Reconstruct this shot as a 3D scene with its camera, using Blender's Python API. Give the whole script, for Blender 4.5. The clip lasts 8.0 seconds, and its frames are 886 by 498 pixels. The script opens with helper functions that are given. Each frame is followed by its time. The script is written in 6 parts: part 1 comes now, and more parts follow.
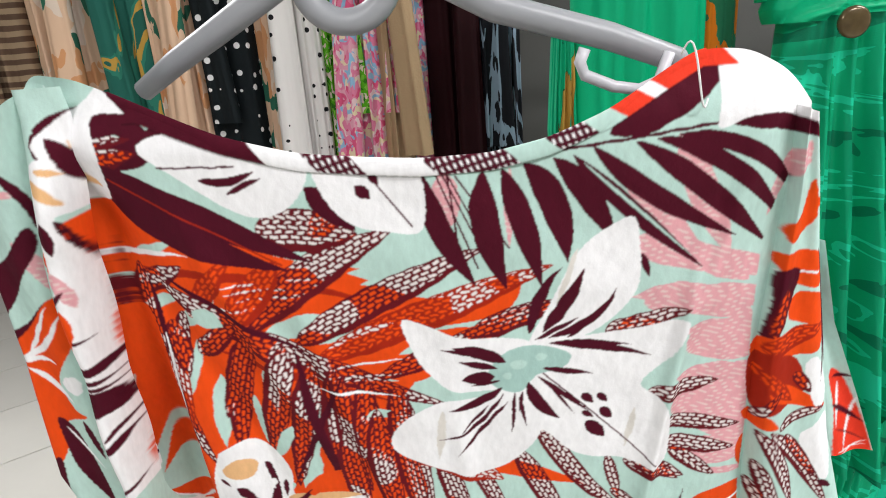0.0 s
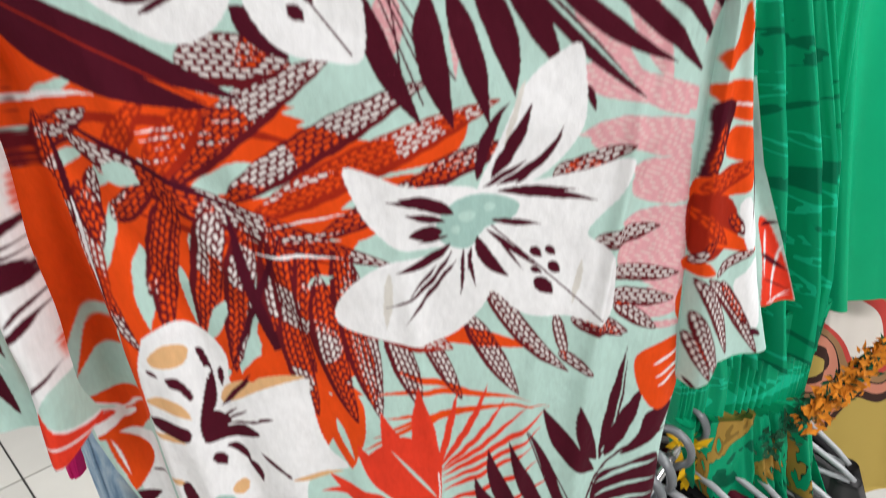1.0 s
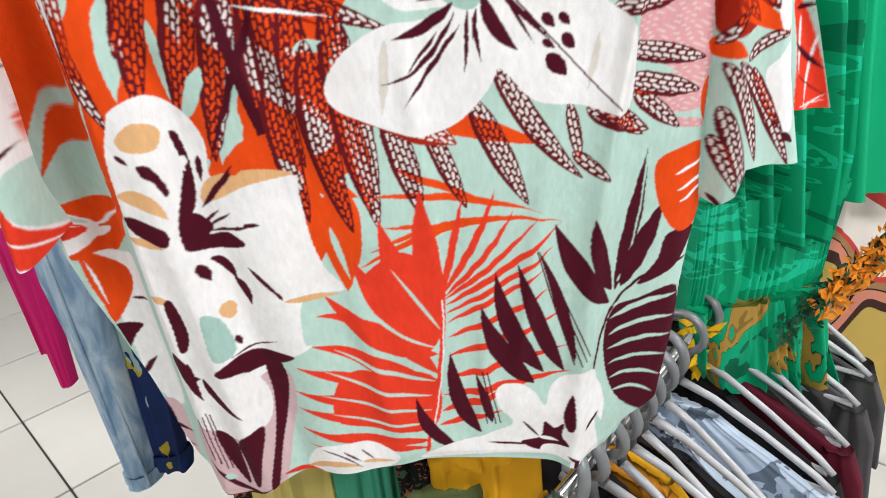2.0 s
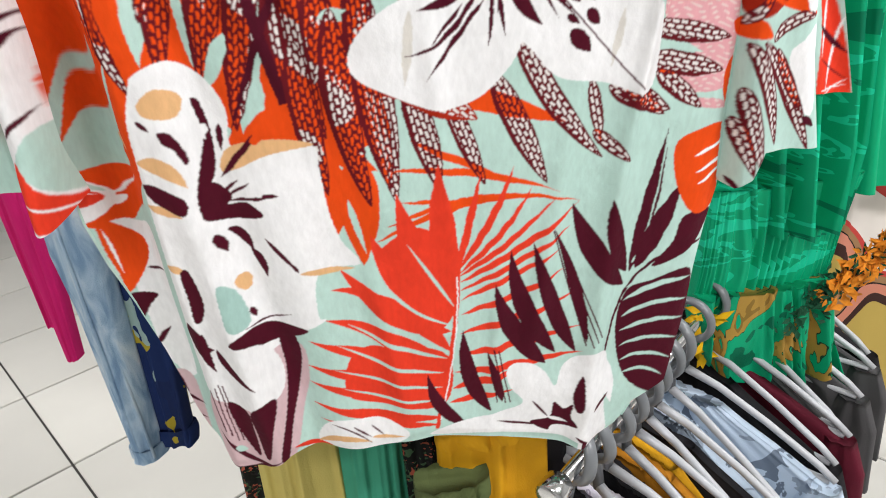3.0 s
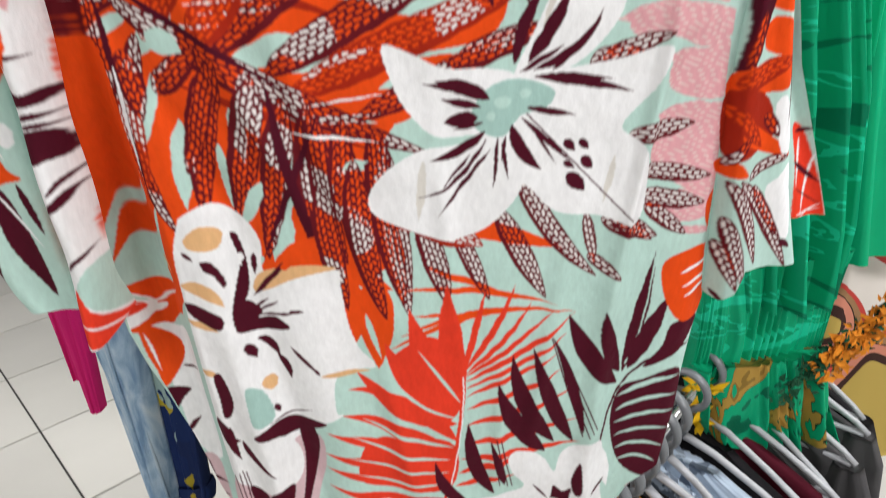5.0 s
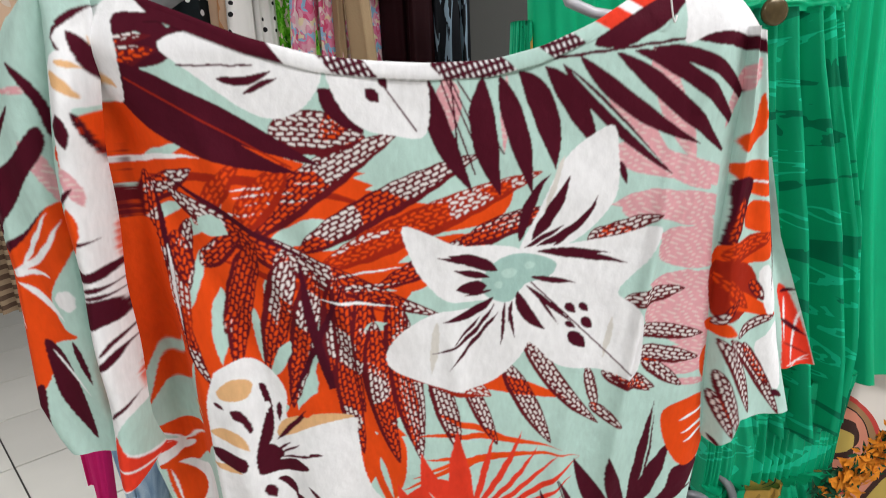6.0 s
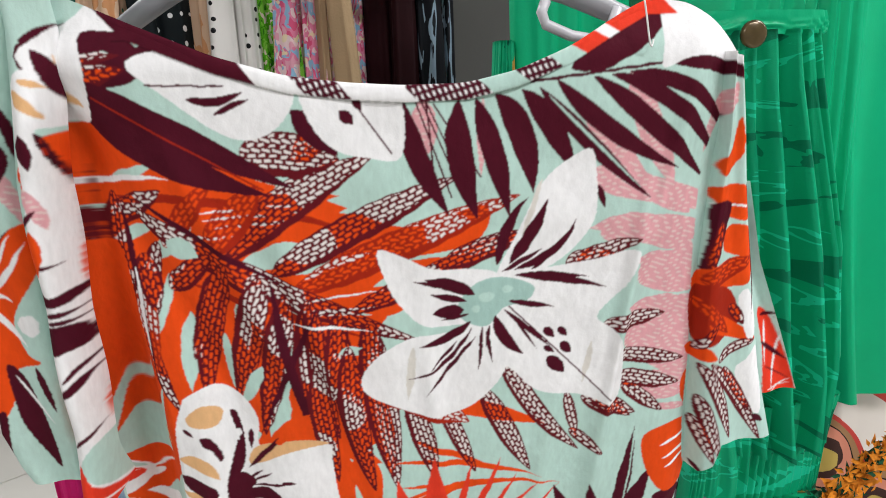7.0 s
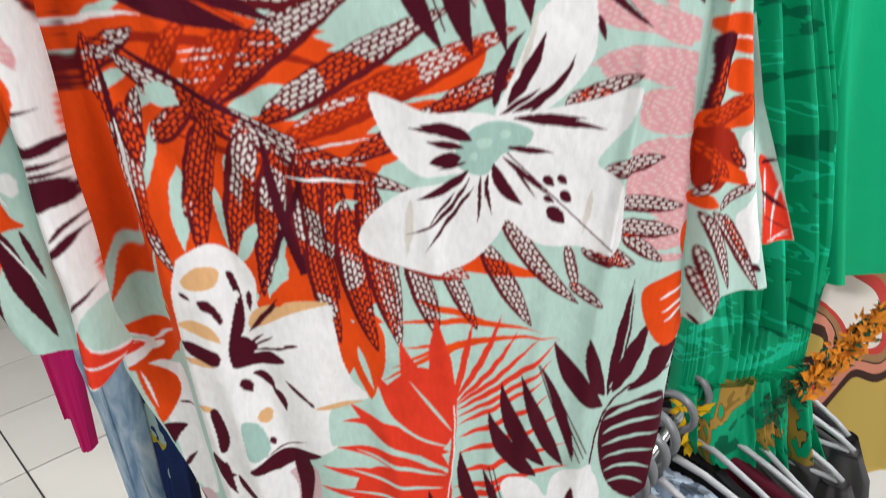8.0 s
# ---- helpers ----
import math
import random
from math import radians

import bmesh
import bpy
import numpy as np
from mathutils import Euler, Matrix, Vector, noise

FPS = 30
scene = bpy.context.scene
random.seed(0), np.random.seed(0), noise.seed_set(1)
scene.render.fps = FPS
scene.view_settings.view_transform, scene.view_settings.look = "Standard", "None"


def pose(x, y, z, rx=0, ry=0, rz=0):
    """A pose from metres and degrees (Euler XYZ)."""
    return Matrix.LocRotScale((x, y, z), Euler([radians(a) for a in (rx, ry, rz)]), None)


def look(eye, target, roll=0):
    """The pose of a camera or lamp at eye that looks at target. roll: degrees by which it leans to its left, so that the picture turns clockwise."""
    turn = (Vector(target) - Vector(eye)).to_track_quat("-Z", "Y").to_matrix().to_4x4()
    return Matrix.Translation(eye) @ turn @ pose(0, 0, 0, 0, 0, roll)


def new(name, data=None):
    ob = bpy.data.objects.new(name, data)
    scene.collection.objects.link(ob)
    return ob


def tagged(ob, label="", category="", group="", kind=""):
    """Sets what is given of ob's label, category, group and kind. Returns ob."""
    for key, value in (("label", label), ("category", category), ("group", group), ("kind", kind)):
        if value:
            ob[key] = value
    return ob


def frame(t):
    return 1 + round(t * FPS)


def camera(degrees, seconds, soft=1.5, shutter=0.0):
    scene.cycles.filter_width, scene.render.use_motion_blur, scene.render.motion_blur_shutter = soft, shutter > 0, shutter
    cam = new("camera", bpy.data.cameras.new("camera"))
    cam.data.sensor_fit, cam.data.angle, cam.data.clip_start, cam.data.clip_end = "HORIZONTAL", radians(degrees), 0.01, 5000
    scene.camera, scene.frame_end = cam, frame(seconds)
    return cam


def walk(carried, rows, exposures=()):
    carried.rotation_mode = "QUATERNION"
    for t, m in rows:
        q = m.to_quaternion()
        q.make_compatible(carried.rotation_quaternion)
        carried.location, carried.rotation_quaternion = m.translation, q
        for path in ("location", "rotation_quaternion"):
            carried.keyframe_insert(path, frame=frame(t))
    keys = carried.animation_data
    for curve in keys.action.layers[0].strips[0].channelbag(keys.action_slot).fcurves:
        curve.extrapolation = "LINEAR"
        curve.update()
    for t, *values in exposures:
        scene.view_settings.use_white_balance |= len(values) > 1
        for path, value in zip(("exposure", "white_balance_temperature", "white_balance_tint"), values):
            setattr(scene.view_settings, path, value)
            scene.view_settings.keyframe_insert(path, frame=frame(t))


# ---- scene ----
cam = camera(71.0, 8.0, soft=1.0, shutter=0.4)
PATH = [
    (0, (0.035, 0.052, 1.565), (-0.07, 1.93, 0.935), -4.4),
    (0.5, (0.023, 0.041, 1.547), (-0.022, 1.942, 0.929), -5.3),
    (1, (0.004, 0.044, 1.475), (0.184, 1.906, 0.767), -4.2),
    (1.5, (0.029, 0.04, 1.42), (0.124, 1.847, 0.567), -3.7),
    (2, (-0.009, 0.04, 1.34), (0.164, 1.868, 0.547), -5.0),
    (3.5, (-0.025, 0.034, 1.332), (0.132, 1.834, 0.474), -3.4),
    (4, (-0.03, 0.026, 1.351), (0.108, 1.817, 0.472), -3.9),
    (4.5, (-0.029, 0.025, 1.357), (0.148, 1.838, 0.533), -3.7),
    (5, (-0.019, 0.02, 1.415), (0.126, 1.867, 0.66), -3.3),
    (5.2, (-0.022, 0.016, 1.427), (0.133, 1.896, 0.763), -3.5),
    (6.3, (-0.01, -0.006, 1.495), (0.092, 1.93, 1.004), -2.5),
    (6.5, (-0.005, -0.004, 1.49), (0.071, 1.938, 1.017), -3.0),
    (7, (-0.008, 0.005, 1.49), (0.157, 1.942, 1.021), -2.3),
    (7.5, (0.004, 0.001, 1.481), (0.126, 1.912, 0.903), -3.5),
    (8, (-0.019, 0.003, 1.428), (0.169, 1.874, 0.749), -4.2),
]
walk(cam, [(t, look(eye, target, roll)) for t, eye, target, roll in PATH],
     [(0.0, 0.73), (0.5, 0.62), (1.0, 0.64), (2.0, 0.82), (4.0, 0.82), (5.0, 0.66), (6.5, 0.55), (7.5, 0.58), (8.0, 0.64)])

# ---- light ----
world = bpy.data.worlds.new("shop_air")
scene.world = world
world.use_nodes = True
world.node_tree.nodes["Background"].inputs[0].default_value = (0.8, 0.85, 0.9, 1)
world.node_tree.nodes["Background"].inputs[1].default_value = 0.03
LAMP_WATTS = 27.0

# ---- materials ----


def mat(name, colour, rough=0.7, metal=0.0, bump=0.0, bump_scale=300.0, vary=0.12, vary_scale=9.0, sheen=0.0):
    m = bpy.data.materials.new(name)
    m.use_nodes = True
    nt = m.node_tree
    b = nt.nodes["Principled BSDF"]
    b.inputs["Roughness"].default_value = rough
    b.inputs["Metallic"].default_value = metal
    b.inputs["Specular IOR Level"].default_value = 0.15 if rough >= 0.4 and not metal else 0.5
    b.inputs["Sheen Weight"].default_value = sheen
    co = nt.nodes.new("ShaderNodeTexCoord")
    n1 = nt.nodes.new("ShaderNodeTexNoise")
    n1.inputs["Scale"].default_value = vary_scale
    n1.inputs["Detail"].default_value = 6
    nt.links.new(co.outputs["Object"], n1.inputs["Vector"])
    mix = nt.nodes.new("ShaderNodeMix")
    mix.data_type = "RGBA"
    mix.inputs[6].default_value = (*[c * (1 - vary) for c in colour], 1)
    mix.inputs[7].default_value = (*[min(1, c * (1 + vary)) for c in colour], 1)
    nt.links.new(n1.outputs["Fac"], mix.inputs[0])
    nt.links.new(mix.outputs[2], b.inputs["Base Color"])
    if bump:
        n2 = nt.nodes.new("ShaderNodeTexNoise")
        n2.inputs["Scale"].default_value = bump_scale
        n2.inputs["Detail"].default_value = 3
        nt.links.new(co.outputs["Object"], n2.inputs["Vector"])
        bp = nt.nodes.new("ShaderNodeBump")
        bp.inputs["Strength"].default_value = bump
        bp.inputs["Distance"].default_value = 0.002
        nt.links.new(n2.outputs["Fac"], bp.inputs["Height"])
        nt.links.new(bp.outputs["Normal"], b.inputs["Normal"])
    return m


def ramp_colour(m, fac, stops, constant=True):
    """Feeds the base colour of m from fac through a ramp of (place, colour)."""
    nt = m.node_tree
    r = nt.nodes.new("ShaderNodeValToRGB")
    r.color_ramp.interpolation = "CONSTANT" if constant else "LINEAR"
    e = r.color_ramp.elements
    for k, (p, c) in enumerate(stops):
        el = e[k] if k < 2 else e.new(p)
        el.position, el.color = p, (*c, 1)
    nt.links.new(fac, r.inputs[0])
    nt.links.new(r.outputs[0], nt.nodes["Principled BSDF"].inputs["Base Color"])
    return r


def fabric(name, stops, kind, scale, stretch=(1, 1, 1), distort=0.0, rough=0.75, constant=True, detail=3):
    """A printed cloth: kind is noise, dots, cells, wave or rings."""
    m = mat(name, (0.5, 0.5, 0.5), rough, bump=0.25, bump_scale=700)
    nt = m.node_tree
    co = nt.nodes.new("ShaderNodeTexCoord")
    mp = nt.nodes.new("ShaderNodeMapping")
    mp.inputs["Scale"].default_value = stretch
    nt.links.new(co.outputs["Object"], mp.inputs["Vector"])
    if kind == "noise":
        t = nt.nodes.new("ShaderNodeTexNoise")
        t.inputs["Scale"].default_value, t.inputs["Detail"].default_value = scale, detail
        t.inputs["Distortion"].default_value = distort
        out = t.outputs["Fac"]
    elif kind in ("dots", "cells"):
        t = nt.nodes.new("ShaderNodeTexVoronoi")
        t.inputs["Scale"].default_value = scale
        t.inputs["Randomness"].default_value = 0.35 if kind == "dots" else 1.0
        out = t.outputs["Distance"]
        if kind == "cells":
            s = nt.nodes.new("ShaderNodeSeparateColor")
            nt.links.new(t.outputs["Color"], s.inputs[0])
            out = s.outputs[0]
            nz = nt.nodes.new("ShaderNodeTexNoise")
            nz.inputs["Scale"].default_value = scale * 0.8
            ad = nt.nodes.new("ShaderNodeVectorMath")
            ad.operation = "MULTIPLY_ADD"
            ad.inputs[1].default_value = (distort, distort, distort)
            nt.links.new(mp.outputs[0], nz.inputs["Vector"])
            nt.links.new(nz.outputs["Color"], ad.inputs[0])
            nt.links.new(mp.outputs[0], ad.inputs[2])
            nt.links.new(ad.outputs[0], t.inputs["Vector"])
    else:
        t = nt.nodes.new("ShaderNodeTexWave")
        t.wave_type = "RINGS" if kind == "rings" else "BANDS"
        t.bands_direction = "Z"
        t.wave_profile = "SAW"
        t.inputs["Scale"].default_value = scale
        t.inputs["Distortion"].default_value = distort
        t.inputs["Detail"].default_value = 1
        t.inputs["Detail Scale"].default_value = 0.8
        out = t.outputs["Fac"]
    if not t.inputs["Vector"].is_linked:
        nt.links.new(mp.outputs[0], t.inputs["Vector"])
    ramp_colour(m, out, stops, constant)
    return m


def printed_cloth():
    """Thin woven viscose that shows the dyed print of the mesh."""
    m = mat("printed_viscose", (0.5, 0.5, 0.5), 0.8)
    nt = m.node_tree
    b = nt.nodes["Principled BSDF"]
    b.inputs["Specular IOR Level"].default_value = 0.12
    at = nt.nodes.new("ShaderNodeVertexColor")
    at.layer_name = "print"
    co = nt.nodes.new("ShaderNodeTexCoord")
    n = nt.nodes.new("ShaderNodeTexNoise")
    n.inputs["Scale"].default_value, n.inputs["Detail"].default_value = 260, 4
    mp = nt.nodes.new("ShaderNodeMapping")
    mp.inputs["Scale"].default_value = (1, 1, 0.35)
    nt.links.new(co.outputs["Object"], mp.inputs["Vector"])
    nt.links.new(mp.outputs[0], n.inputs["Vector"])
    mr = nt.nodes.new("ShaderNodeMapRange")
    mr.inputs["To Min"].default_value, mr.inputs["To Max"].default_value = 0.86, 1.1
    nt.links.new(n.outputs["Fac"], mr.inputs["Value"])
    mx = nt.nodes.new("ShaderNodeMix")
    mx.data_type, mx.blend_type = "RGBA", "MULTIPLY"
    mx.inputs[0].default_value = 1
    nt.links.new(at.outputs["Color"], mx.inputs[6])
    nt.links.new(mr.outputs[0], mx.inputs[7])
    nt.links.new(mx.outputs[2], b.inputs["Base Color"])
    wx = nt.nodes.new("ShaderNodeTexNoise")
    wx.inputs["Scale"].default_value = 900
    big = nt.nodes.new("ShaderNodeTexNoise")
    big.inputs["Scale"].default_value, big.inputs["Detail"].default_value = 26, 4
    for w in (wx, big):
        nt.links.new(co.outputs["Object"], w.inputs["Vector"])
    b1, b2 = nt.nodes.new("ShaderNodeBump"), nt.nodes.new("ShaderNodeBump")
    b1.inputs["Strength"].default_value, b1.inputs["Distance"].default_value = 0.25, 0.0006
    b2.inputs["Strength"].default_value, b2.inputs["Distance"].default_value = 0.5, 0.008
    nt.links.new(wx.outputs["Fac"], b1.inputs["Height"])
    nt.links.new(big.outputs["Fac"], b2.inputs["Height"])
    nt.links.new(b2.outputs["Normal"], b1.inputs["Normal"])
    nt.links.new(b1.outputs["Normal"], b.inputs["Normal"])
    return m


def denim():
    """Washed denim: pale rubbed streaks on blue twill."""
    m = fabric("washed_denim", [(0, (0.10, 0.19, 0.33)), (0.38, (0.21, 0.34, 0.52)), (0.55, (0.40, 0.55, 0.70)), (0.72, (0.62, 0.72, 0.80))], "noise", 30, (1.6, 1.6, 0.55), 0.6, rough=0.85, constant=False, detail=8)
    m.node_tree.nodes["Bump"].inputs["Strength"].default_value = 0.9
    return m


def tile_material():
    m = mat("glazed_tile", (0.62, 0.61, 0.56), 0.22, bump=0.03, bump_scale=40, vary=0.10, vary_scale=2.2)
    nt = m.node_tree
    b = nt.nodes["Principled BSDF"]
    src = b.inputs["Base Color"].links[0].from_socket
    oi = nt.nodes.new("ShaderNodeObjectInfo")
    mr = nt.nodes.new("ShaderNodeMapRange")
    mr.inputs["To Min"].default_value, mr.inputs["To Max"].default_value = 0.93, 1.05
    nt.links.new(oi.outputs["Random"], mr.inputs["Value"])
    mx = nt.nodes.new("ShaderNodeMix")
    mx.data_type, mx.blend_type = "RGBA", "MULTIPLY"
    mx.inputs[0].default_value = 1
    nt.links.new(src, mx.inputs[6])
    nt.links.new(mr.outputs[0], mx.inputs[7])
    nt.links.new(mx.outputs[2], b.inputs["Base Color"])
    return m


PRINT = printed_cloth()
GREY_PLASTIC = mat("grey_plastic", (0.31, 0.32, 0.34), 0.38, vary=0.05)
DARK_PLASTIC = mat("dark_grey_plastic", (0.16, 0.17, 0.18), 0.35, vary=0.08)
CLEAR_GREY = mat("pale_plastic", (0.62, 0.62, 0.66), 0.35, vary=0.04)
CHROME = mat("chrome", (0.75, 0.75, 0.76), 0.15, 1.0, vary=0.05)
TILE = tile_material()
GROUT = mat("dark_grout", (0.05, 0.048, 0.045), 0.9, bump=0.3, bump_scale=200)
PAINT = mat("wall_paint", (0.42, 0.42, 0.41), 0.8, bump=0.08, bump_scale=120, vary=0.05, vary_scale=2)
DARK_PANEL = mat("grey_wall_panel", (0.095, 0.095, 0.09), 0.7, bump=0.08, bump_scale=120, vary=0.06, vary_scale=3)
CEIL = mat("ceiling_paint", (0.75, 0.75, 0.73), 0.85, vary=0.03)
THREAD = mat("white_thread", (0.8, 0.8, 0.78), 0.8)
JEANS = denim()
MAGENTA = mat("magenta_cloth", (0.62, 0.015, 0.16), 0.75, bump=0.3, bump_scale=500, vary=0.15, vary_scale=14)
MUSTARD = mat("mustard_cloth", (0.66, 0.33, 0.012), 0.75, bump=0.3, bump_scale=500, vary=0.18)
AMBER = mat("amber_cloth", (0.50, 0.20, 0.015), 0.75, bump=0.3, bump_scale=500, vary=0.2)
OLIVE = mat("olive_cloth", (0.085, 0.11, 0.04), 0.8, bump=0.3, bump_scale=500, vary=0.15)
SAND = mat("sand_cloth", (0.55, 0.46, 0.14), 0.8, bump=0.3, bump_scale=500, vary=0.12)
JADE = mat("jade_cloth", (0.05, 0.30, 0.19), 0.75, bump=0.3, bump_scale=500, vary=0.15)
BLACK = mat("black_cloth", (0.014, 0.013, 0.015), 0.8, bump=0.3, bump_scale=500, vary=0.3)
CHARCOAL = mat("charcoal_cloth", (0.07, 0.068, 0.07), 0.8, bump=0.3, bump_scale=500, vary=0.2)
WINE = mat("wine_cloth", (0.10, 0.008, 0.02), 0.75, bump=0.3, bump_scale=500, vary=0.25)
OXBLOOD = mat("oxblood_cloth", (0.016, 0.0015, 0.003), 0.8, bump=0.3, bump_scale=500, vary=0.3)
TANGERINE = mat("tangerine_cloth", (0.70, 0.24, 0.02), 0.7, bump=0.3, bump_scale=200, vary=0.4, vary_scale=60)
TAN = mat("tan_knit", (0.42, 0.29, 0.17), 0.85, bump=0.5, bump_scale=260, vary=0.2)
PALE_BLUE = fabric("pale_blue_print", [(0, (0.16, 0.20, 0.26)), (0.42, (0.50, 0.60, 0.72)), (0.64, (0.30, 0.36, 0.44))], "noise", 16, distort=1.5)
LILAC_WHITE = fabric("lilac_white_print", [(0, (0.75, 0.72, 0.80)), (0.58, (0.45, 0.40, 0.50)), (0.63, (0.78, 0.76, 0.82))], "noise", 22, distort=2)
EMERALD = mat("emerald_satin", (0.002, 0.38, 0.17), 0.45, bump=0.15, bump_scale=300, vary=0.12, vary_scale=10)
EMERALD_PRINT = fabric("emerald_leaf_print", [(0, (0.003, 0.19, 0.095)), (0.40, (0.004, 0.37, 0.175)), (0.58, (0.014, 0.58, 0.33)), (0.625, (0.004, 0.35, 0.165))], "noise", 5, (0.8, 0.8, 4.0), 0.9, rough=0.42)
EMERALD_FLOWER = fabric("emerald_flower_print", [(0, (0.003, 0.14, 0.070)), (0.38, (0.004, 0.36, 0.17)), (0.56, (0.012, 0.05, 0.025)), (0.57, (0.42, 0.25, 0.05)), (0.63, (0.25, 0.15, 0.03)), (0.66, (0.005, 0.36, 0.17))], "noise", 8, (1.6, 1.6, 0.8), 1.0, rough=0.45)
ORANGE_GREEN = fabric("orange_green_print", [(0, (0.60, 0.17, 0.01)), (0.5, (0.02, 0.16, 0.08)), (0.75, (0.55, 0.20, 0.02))], "noise", 12, (2, 2, 0.7), 1.5)
DOTTED_BLACK = fabric("dotted_black_cloth", [(0, (0.8, 0.8, 0.8)), (0.22, (0.008, 0.012, 0.014))], "dots", 38)
DOTTED_WHITE = fabric("dotted_white_cloth", [(0, (0.01, 0.01, 0.012)), (0.20, (0.70, 0.68, 0.66))], "dots", 42)
PINK_FLORAL = fabric("pink_floral_cloth", [(0, (0.75, 0.22, 0.36)), (0.3, (0.80, 0.60, 0.62)), (0.48, (0.70, 0.10, 0.22)), (0.62, (0.80, 0.66, 0.45)), (0.76, (0.28, 0.48, 0.68)), (0.88, (0.75, 0.35, 0.45))], "cells", 24, (1, 1, 0.7), 0.6)
LIME_FLORAL = fabric("lime_leaf_cloth", [(0, (0.10, 0.42, 0.015)), (0.45, (0.22, 0.55, 0.06)), (0.7, (0.03, 0.18, 0.01)), (0.86, (0.75, 0.62, 0.55))], "cells", 26, (1, 1, 0.8), 0.7)
PEACH_FLORAL = fabric("peach_leaf_cloth", [(0, (0.70, 0.48, 0.33)), (0.55, (0.62, 0.30, 0.14)), (0.72, (0.03, 0.14, 0.09)), (0.86, (0.72, 0.60, 0.50))], "cells", 15, (1, 1, 0.5), 0.6)
TEAL_FLORAL = fabric("teal_gold_cloth", [(0, (0.02, 0.13, 0.10)), (0.56, (0.03, 0.20, 0.14)), (0.62, (0.50, 0.30, 0.06)), (0.67, (0.02, 0.12, 0.09))], "noise", 11, (1.4, 1.4, 0.6), 1.2)
BRUSHED = fabric("black_blue_brushed_cloth", [(0, (0.006, 0.007, 0.010)), (0.50, (0.22, 0.30, 0.38)), (0.60, (0.008, 0.009, 0.012))], "noise", 13, (2.4, 2.4, 0.45), 1.2)
STRIPED_KNIT = fabric("striped_brown_knit", [(0, (0.30, 0.22, 0.14)), (0.5, (0.10, 0.06, 0.04))], "wave", 16, (1, 1, 1), 1.5)
NAVY_YELLOW = fabric("navy_yellow_print", [(0, (0.010, 0.025, 0.10)), (0.52, (0.010, 0.022, 0.085)), (0.62, (0.42, 0.33, 0.03)), (0.80, (0.30, 0.42, 0.40))], "cells", 13, (1, 1, 0.8), 0.6)
DARK_FLORAL = fabric("dark_flower_cloth", [(0, (0.010, 0.011, 0.010)), (0.62, (0.05, 0.10, 0.05)), (0.78, (0.42, 0.10, 0.06)), (0.90, (0.02, 0.02, 0.02))], "cells", 34, (1, 1, 1), 0.6)
ABSTRACT = fabric("abstract_curved_print", [(0, (0.78, 0.72, 0.66)), (0.36, (0.55, 0.06, 0.05)), (0.41, (0.34, 0.19, 0.09)), (0.465, (0.014, 0.010, 0.010)), (0.48, (0.62, 0.24, 0.16)), (0.54, (0.05, 0.022, 0.018)), (0.585, (0.50, 0.36, 0.09))], "noise", 2.7, (1, 1, 1), 0.9, detail=0.3)

# ---- mesh helpers ----


def mesh_ob(name, verts, faces, material, parent=None, label="", smooth=True):
    me = bpy.data.meshes.new(name)
    me.from_pydata(verts, [], faces)
    me.materials.append(material)
    if smooth:
        me.polygons.foreach_set("use_smooth", [True] * len(me.polygons))
    ob = new(name, me)
    if parent:
        ob.parent = parent
    return tagged(ob, label)


def part(name, bm, material, parent=None, label="", smooth=False):
    me = bpy.data.meshes.new(name)
    bm.to_mesh(me)
    bm.free()
    me.materials.append(material)
    if smooth:
        me.polygons.foreach_set("use_smooth", [True] * len(me.polygons))
    ob = new(name, me)
    if parent:
        ob.parent = parent
    return tagged(ob, label)


def box(size, at=(0, 0, 0), bevel=0.0, turn=None):
    bm = bmesh.new()
    bmesh.ops.create_cube(bm, size=1)
    bmesh.ops.scale(bm, vec=size, verts=bm.verts)
    if bevel:
        bmesh.ops.bevel(bm, geom=bm.edges, offset=bevel, segments=2, affect="EDGES")
    if turn:
        bmesh.ops.transform(bm, matrix=turn, verts=bm.verts)
    bmesh.ops.translate(bm, vec=at, verts=bm.verts)
    return bm


def tube(points, radius, sides=12, flat=1.0):
    """A swept bar along points, closed at both ends. flat squeezes it sideways."""
    pts = [Vector(p) for p in points]
    bm = bmesh.new()
    rings = []
    side = None
    for k, p in enumerate(pts):
        way = (pts[min(k + 1, len(pts) - 1)] - pts[max(k - 1, 0)]).normalized()
        ref = side if side else (Vector((0, 0, 1)) if abs(way.z) < 0.9 else Vector((0, 1, 0)))
        side = (ref - way * ref.dot(way)).normalized()
        other = way.cross(side)
        r = radius[k] if isinstance(radius, (list, tuple)) else radius
        rings.append([bm.verts.new(p + side * (math.cos(a) * r) + other * (math.sin(a) * r * flat)) for a in [2 * math.pi * i / sides for i in range(sides)]])
    for a, b in zip(rings, rings[1:]):
        for i in range(sides):
            bm.faces.new((a[i], a[(i + 1) % sides], b[(i + 1) % sides], b[i]))
    bm.faces.new(rings[0][::-1])
    bm.faces.new(rings[-1])
    bmesh.ops.recalc_face_normals(bm, faces=bm.faces)
    return bm


def thing(name, label, category, group="", at=(0, 0, 0)):
    ob = new(name)
    ob.location = at
    return tagged(ob, label, category, group)


def lerp_table(table, v):
    xs, ys = zip(*table)
    return np.interp(v, xs, ys)


